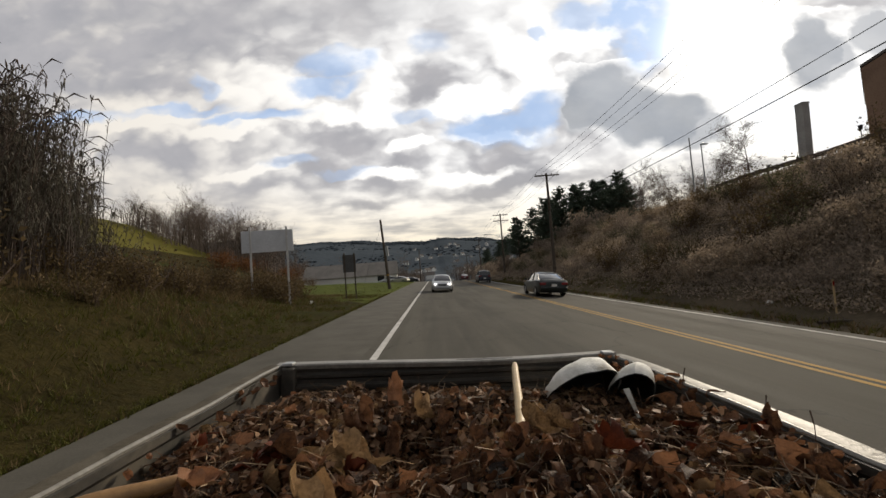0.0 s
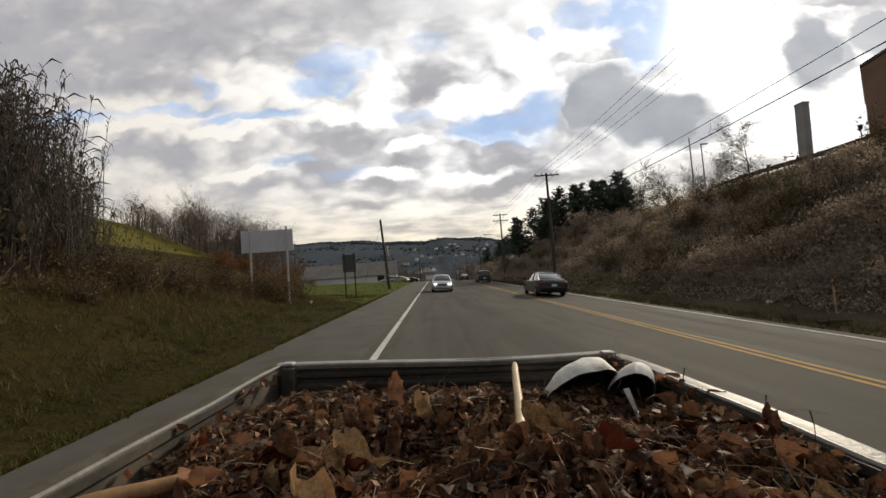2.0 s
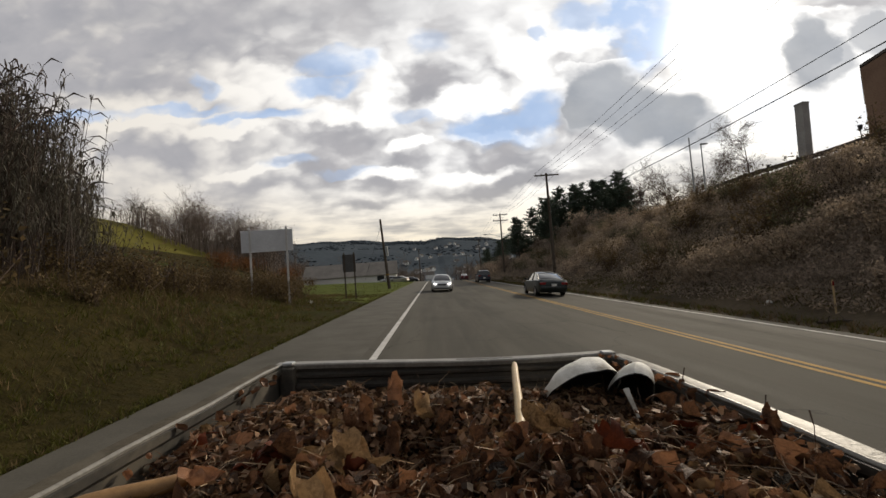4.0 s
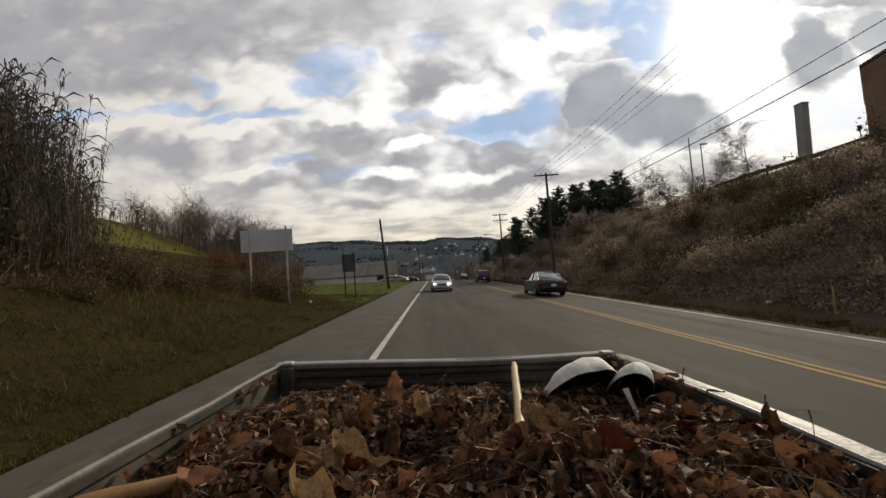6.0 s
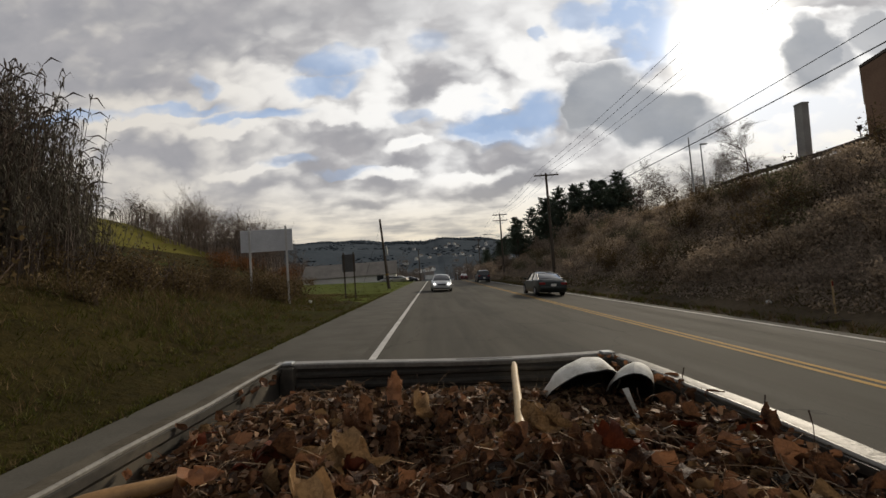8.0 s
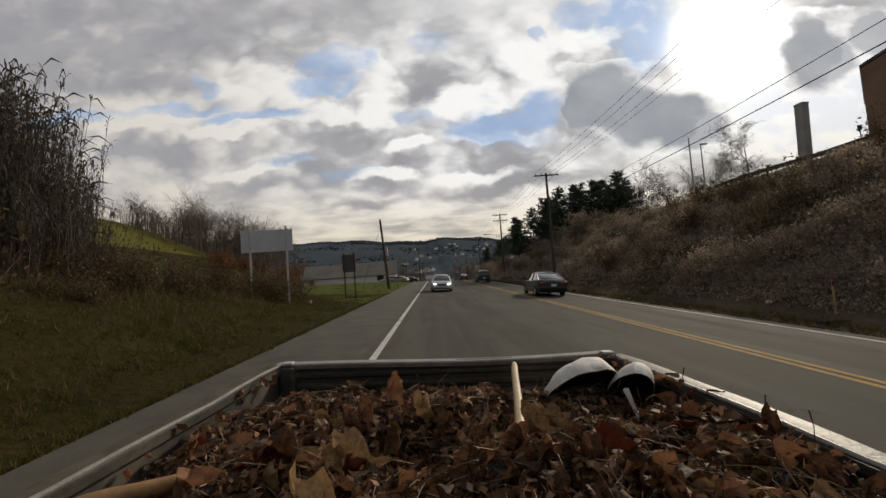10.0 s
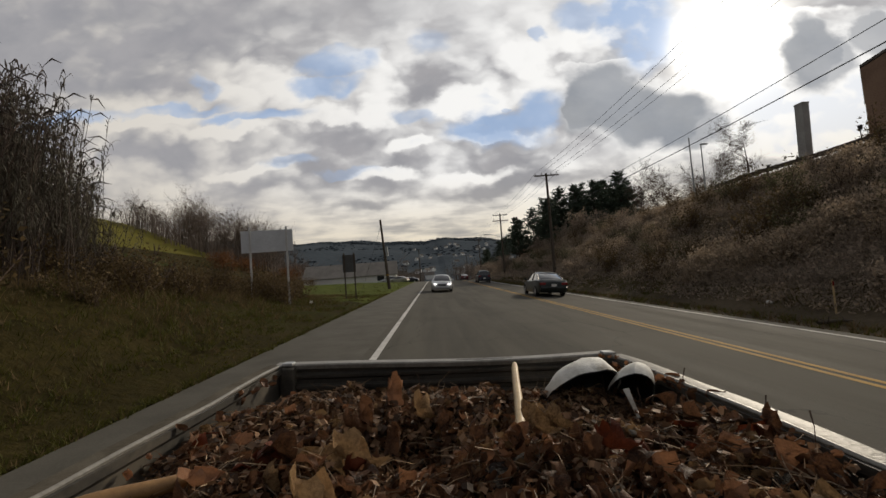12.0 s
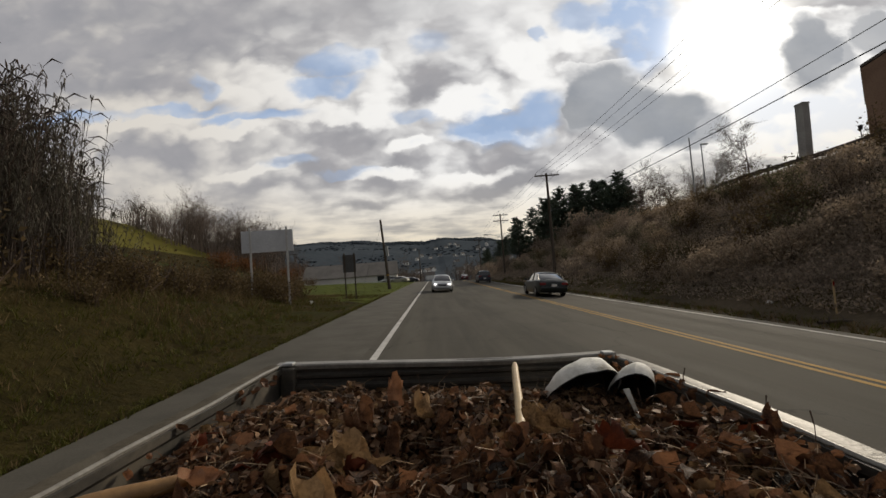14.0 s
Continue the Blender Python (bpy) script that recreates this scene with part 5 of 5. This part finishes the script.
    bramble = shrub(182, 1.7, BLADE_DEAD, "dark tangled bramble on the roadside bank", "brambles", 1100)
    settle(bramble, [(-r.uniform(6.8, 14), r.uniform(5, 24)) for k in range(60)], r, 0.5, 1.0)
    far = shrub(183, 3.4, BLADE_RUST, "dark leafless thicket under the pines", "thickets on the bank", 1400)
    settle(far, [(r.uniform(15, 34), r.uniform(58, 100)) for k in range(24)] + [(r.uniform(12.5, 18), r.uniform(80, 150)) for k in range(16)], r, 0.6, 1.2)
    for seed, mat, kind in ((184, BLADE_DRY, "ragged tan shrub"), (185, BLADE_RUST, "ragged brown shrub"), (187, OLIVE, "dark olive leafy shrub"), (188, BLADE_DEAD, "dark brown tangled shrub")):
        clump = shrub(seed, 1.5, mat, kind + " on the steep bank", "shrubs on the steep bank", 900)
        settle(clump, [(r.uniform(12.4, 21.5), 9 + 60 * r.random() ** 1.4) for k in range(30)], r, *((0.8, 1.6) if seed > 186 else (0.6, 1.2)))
    # further back along the road
    larch = bare_tree(190, 11, "old bare larch with drooping boughs on the bank", "lone trees", 4, 0.10, 0.75, 0.3)
    settle(larch, [(-12, -28)], r, 1, 1)
    thicket = shrub(191, 4.5, BLADE_DRY, "dense dark thicket on the high bank", "thickets on the high bank", 1500)
    settle(thicket, [(-r.uniform(9, 16), -r.uniform(6, 60)) for k in range(24)], r, 0.7, 1.3)


build_trees()


def seeded_bush(x, y, h, seed, label):
    """Upright bare stems with dark catkin-like heads."""
    r = random.Random(seed)
    stems, heads = Soup(), Soup()
    for k in range(34):
        a = Vector((r.gauss(0, 0.45), r.gauss(0, 0.45), -0.1))
        d = Vector((r.gauss(0, 0.30), r.gauss(0, 0.30), 1)).normalized()
        n = h * r.uniform(0.55, 1.05)
        b = a + d * n
        stems.tube(a, b, 0.015, 0.006, 4)
        for j in range(9):
            t = r.uniform(0.35, 1.0)
            p = a.lerp(b, t)
            e = p + Vector((r.gauss(0, 0.20), r.gauss(0, 0.20), r.uniform(0.15, 0.45))) * min(h, 3) * 0.22
            stems.tube(p, e, 0.007, 0.005, 3)
            if r.random() < 0.75:
                w = (e - p).normalized() + Vector((0, 0, 0.6))
                heads.tube(e, e + w * 0.05, 0.008, 0.020, 5)
                heads.tube(e + w * 0.05, e + w * 0.13, 0.020, 0.005, 5)
    t = thing("bush", pose(x, y, ground_at(x, y)), label, "bush", "bushes with seed heads")
    part("stem", stems.mesh(), TWIG, t)
    tagged(part("seed_head", heads.mesh(), CATKIN, t, "dark upright seed heads"), kind="stuff")


for k, (x, y, h) in enumerate(((-9.6, 8.3, 4.4), (-10.3, 9.6, 3.9), (-9.3, 9.4, 2.1), (-9.2, 10.8, 1.3), (-10.0, 11.8, 1.2), (-9.8, 7.2, 5.0), (-10.0, 8.6, 4.6), (-10.6, 8.9, 4.6), (-9.4, 7.9, 3.8), (-9.0, 12.8, 1.0), (-11.2, 10.8, 2.6))):
    seeded_bush(x, y, h, 300 + k, "tall bare shrub with dark seed heads on the bank")


def reed_thicket(seed, h):
    """A dense stand of upright stems with strap leaves and drooping heads."""
    r = random.Random(seed)
    stems, leaves = Soup(), Soup()
    for k in range(100):
        a = Vector((r.gauss(0, 0.55), r.gauss(0, 0.55), -0.3))
        d = Vector((r.gauss(0, 0.13), r.gauss(0, 0.13), 1)).normalized()
        n = h * (0.55 + 0.5 * r.random())
        b = a + d * n
        stems.tube(a, b, 0.010, 0.005, 3)
        for j in range(34):
            p = a.lerp(b, r.uniform(0.35, 1.0))
            t = r.uniform(0, 6.28)
            out = Vector((math.cos(t), math.sin(t), 0)) * r.uniform(0.05, 0.24)
            w = Vector((-math.sin(t), math.cos(t), 0)) * r.uniform(0.006, 0.014)
            mid, tip = p + out * 0.55 + Vector((0, 0, r.uniform(0.05, 0.16))), p + out + Vector((0, 0, r.uniform(-0.12, 0.12)))
            leaves.poly(tuple(p - w * 0.5), tuple(p + w * 0.5), tuple(mid + w), tuple(mid - w))
            leaves.poly(tuple(mid - w), tuple(mid + w), tuple(tip))
        bend = Vector((r.gauss(0.1, 0.12), r.gauss(0, 0.12), 0))
        stems.tube(b, b + bend + Vector((0, 0, 0.14)), 0.005, 0.018, 4)
        stems.tube(b + bend + Vector((0, 0, 0.14)), b + bend * 2.2 + Vector((0, 0, 0.06)), 0.018, 0.004, 4)
    t = thing("reed_clump", pose(0, 0, 0), "dense dark reeds with drooping heads on the roadside bank", "reeds", "reeds on the bank")
    part("stem", stems.mesh(), CATKIN, t)
    part("foliage", leaves.mesh(), REED, t)
    return t


def build_reeds():
    r = random.Random(41)
    kinds = [reed_thicket(350 + k, 4.0) for k in range(3)]
    spots = [(-9.7, 8.2, 5.0), (-10.4, 8.8, 5.4), (-9.3, 8.9, 4.6), (-10.2, 9.6, 5.2), (-9.5, 9.9, 4.5), (-11.0, 9.4, 5.4), (-9.7, 10.5, 3.7), (-10.4, 10.8, 4.1), (-9.9, 11.6, 3.0),
             (-10.8, 11.9, 3.4), (-11.6, 10.6, 4.6), (-8.9, 8.2, 3.8)]
    for i, (x, y, h) in enumerate(spots):
        m = pose(x, y, ground_at(x, y), 0, 0, r.uniform(0, 360)) @ Matrix.Diagonal((1, 1, h / 4.0, 1))
        if i < 3:
            kinds[i].matrix_basis = m
        else:
            copy_thing(kinds[i % 3], m).matrix_basis = m


build_reeds()


# ---- grass, weeds and litter ----
def tuft(s, r, x, y, z, h, n, lean=0.35, width=0.012):
    for k in range(n):
        t = r.uniform(0, 6.28)
        a = Vector((x + r.gauss(0, h * 0.22), y + r.gauss(0, h * 0.22), z - 0.02))
        hh = h * r.uniform(0.5, 1.1)
        b = a + Vector((r.gauss(0, lean), r.gauss(0, lean), 1)) * hh
        w = Vector((math.cos(t), math.sin(t), 0)) * width * r.uniform(0.6, 1.5)
        s.poly(tuple(a - w), tuple(a + w), tuple(b))


def build_weeds():
    r = random.Random(8)
    # right bank
    dry, rust, seed = Soup(), Soup(), Soup()
    for k in range(25000):
        y = 7 + 95 * r.random() ** 1.7 if k < 19000 else r.uniform(7, 20)
        x = 10.7 + 14.3 * r.random() if k < 19000 else 10.9 + 5 * r.random()
        if x < 11.8 and r.random() < 0.6:
            continue
        clump = noise.noise((x * 0.35, y * 0.22, 2.0)) + 0.5 * noise.noise((x * 1.1, y * 0.9, 7.0))
        h = (0.35 + 0.8 * max(0, clump)) * r.uniform(0.6, 1.2) * (0.4 if x < 12.0 else 1) * (0.35 if x > 22.3 else 1)
        z = ground_at(x, y)
        far = 1 + y / 40
        # share of pale stalks grows uphill, imitating flare along the crest
        own = dry if r.random() < 0.15 + 0.9 * clump + 0.01 * (x - 12) else rust
        tuft(own, r, x, y, z, h, 5, 0.45, 0.014 * far)
        for q in range(5):
            g = Vector((x + r.gauss(0, 0.2), y + r.gauss(0, 0.2), z + h * r.uniform(0.15, 0.95)))
            u = Vector((r.gauss(0, 1), r.gauss(0, 1), r.gauss(0, 1))).normalized() * r.uniform(0.03, 0.07) * far ** 0.6
            w = Vector((r.gauss(0, 1), r.gauss(0, 1), r.gauss(0, 1))).normalized() * r.uniform(0.02, 0.05) * far ** 0.6
            own.poly(tuple(g - u), tuple(g + w), tuple(g + u), tuple(g - w))
        if clump > 0.10 and r.random() < 0.45 and x > 11.8:
            for q in range(r.randint(4, 10)):
                g = Vector((x + r.gauss(0, 0.22), y + r.gauss(0, 0.22), z + h * r.uniform(0.8, 1.15)))
                u = Vector((r.gauss(0, 1), r.gauss(0, 1), r.gauss(0, 1))).normalized() * r.uniform(0.025, 0.06) * far ** 0.5
                w = Vector((r.gauss(0, 1), r.gauss(0, 1), r.gauss(0, 1))).normalized() * r.uniform(0.025, 0.05) * far ** 0.5
                seed.poly(tuple(g - u), tuple(g + w), tuple(g + u), tuple(g - w))
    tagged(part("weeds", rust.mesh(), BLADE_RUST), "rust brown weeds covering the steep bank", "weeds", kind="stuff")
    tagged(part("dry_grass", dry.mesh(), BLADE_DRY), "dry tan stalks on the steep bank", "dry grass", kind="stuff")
    tagged(part("seed_heads", seed.mesh(), SEED), "pale fluffy seed heads among the weeds", "weeds", kind="stuff")
    # left verge: short grass by the shoulder, brown and higher up the bank
    green, brown = Soup(), Soup()
    for k in range(11000):
        y = 1.5 + 34 * r.random() ** 1.6
        x = -3.95 - 11 * r.random() ** 1.4
        if x > -4.6 and r.random() < 0.5:
            x = -3.86 - abs(r.gauss(0, 0.10)) - 0.12 * noise.noise((0.0, y * 1.3, 9.0))
        up = (-x - 3.95) / 5.5 + 0.35 * noise.noise((x * 0.5, y * 0.35, 5.0))
        is_dry = r.random() < 0.15 + 0.75 * soft_step(up)
        h = 0.09 + 0.38 * float(soft_step(up)) * (1 if y < 26 else 0.2)
        tuft(brown if is_dry else green, r, x, y, ground_at(x, y), h * r.uniform(0.6, 1.3), 7, 0.5, 0.006 * (1 + y / 14))
    for k in range(2200):
        y = 22 + 70 * r.random() ** 1.6
        x = -4.0 - 24 * r.random()
        tuft(green, r, x, y, ground_at(x, y), 0.10 * r.uniform(0.6, 1.3), 5, 0.5, 0.010 * (1 + y / 25))
    for k in range(3500):
        y = 8 + 60 * r.random() ** 1.5
        x = r.uniform(9.05, 11.8)
        tuft(green if r.random() < 0.5 else brown, r, x, y, ground_at(x, y) - (0.05 if x < 9.4 else 0), 0.16 * r.uniform(0.5, 1.4), 6, 0.5, 0.007 * (1 + y / 14))
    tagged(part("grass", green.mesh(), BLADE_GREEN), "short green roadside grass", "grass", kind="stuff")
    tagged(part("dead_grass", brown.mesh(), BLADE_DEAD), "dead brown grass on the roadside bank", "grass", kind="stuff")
    # far woods on the ridge and in the valley
    wood = Soup()
    ico = bmesh.new()
    bmesh.ops.create_icosphere(ico, subdivisions=1, radius=1)
    iv, jf = [tuple(v.co) for v in ico.verts], [tuple(v.index for v in f.verts) for f in ico.faces]
    ico.free()
    for k in range(2600):
        y = 1800 + 280 * r.random()
        x = y * r.uniform(-0.5, 0.3)
        s = r.uniform(2.2, 4.2) * (0.8 + y / 3000)
        m = Matrix.Translation((x, y, ground_at(x, y) + s * 0.4)) @ Euler((r.uniform(0, 6), r.uniform(0, 6), 0)).to_matrix().to_4x4() @ Matrix.Diagonal((s * r.uniform(0.6, 1.4), s, s * r.uniform(0.4, 0.8), 1))
        wood.patch([tuple(c * r.uniform(0.75, 1.25) for c in p) for p in iv], jf, m)
    for k in range(1500):
        y = 720 + 1150 * r.random()
        x = y * r.uniform(-0.5, 0.3)
        if noise.noise((x * 0.011, y * 0.006, 3.0)) < -0.05:
            continue
        s = r.uniform(1.8, 3.6)
        m = Matrix.Translation((x, y, ground_at(x, y) + s * 0.4)) @ Matrix.Diagonal((s * r.uniform(1.0, 2.4), s, s * r.uniform(0.5, 0.9), 1))
        wood.patch([tuple(c * r.uniform(0.75, 1.25) for c in p) for p in iv], jf, m)
    tagged(part("far_woods", wood.mesh(True), WOODS), "woods on the far ridge in a haze tinted blue grey", "woods", kind="stuff")


build_weeds()


def litter(x, y, size, label):
    r = random.Random(int(x * 10))
    bm = bmesh.new()
    bmesh.ops.create_icosphere(bm, subdivisions=2, radius=size)
    for v in bm.verts:
        v.co *= r.uniform(0.75, 1.2)
        v.co.z *= 0.7
    tagged(part("litter", bm, WHITE, at=pose(x, y, ground_at(x, y) + size * 0.5)), label, "litter", "litter on the verges")


litter(10.9, 13.4, 0.085, "crumpled white paper on the grass verge")
litter(-6.3, 21.0, 0.13, "crumpled white paper on the grass verge")


def fallen_branch(x, y, n):
    r = random.Random(77)
    s = Soup()
    z = ground_at(x, y) + 0.06
    s.tube((x - n / 2, y + 0.1, z), (x, y, z + 0.03), 0.05, 0.045, 7), s.tube((x, y, z + 0.03), (x + n / 2, y - 0.12, z), 0.045, 0.02, 7)
    for k in range(5):
        t = r.uniform(-0.4, 0.4) * n
        s.tube((x + t, y, z), (x + t + r.gauss(0, 0.2), y + r.gauss(0, 0.2), z + r.uniform(0.05, 0.2)), 0.014, 0.006, 4)
    tagged(part("fallen_branch", s.mesh(True), BARK), "broken brown branch lying on the road verge", "branch")


fallen_branch(10.0, 10.2, 0.9)
stake = thing("marker_stake", pose(10.55, 10.8, ground_at(10.55, 10.8) - 0.1), "thin pale wooden marker stake beside the road", "marker stake")
part("stake", box(bmesh.new(), (0, 0, 0.55), (0.045, 0.02, 1.1), 0.004), STICK, stake)
part("reflector", box(bmesh.new(), (0, -0.013, 1.0), (0.04, 0.006, 0.12), 0.002), LAMP_RED, stake, "small red reflector")
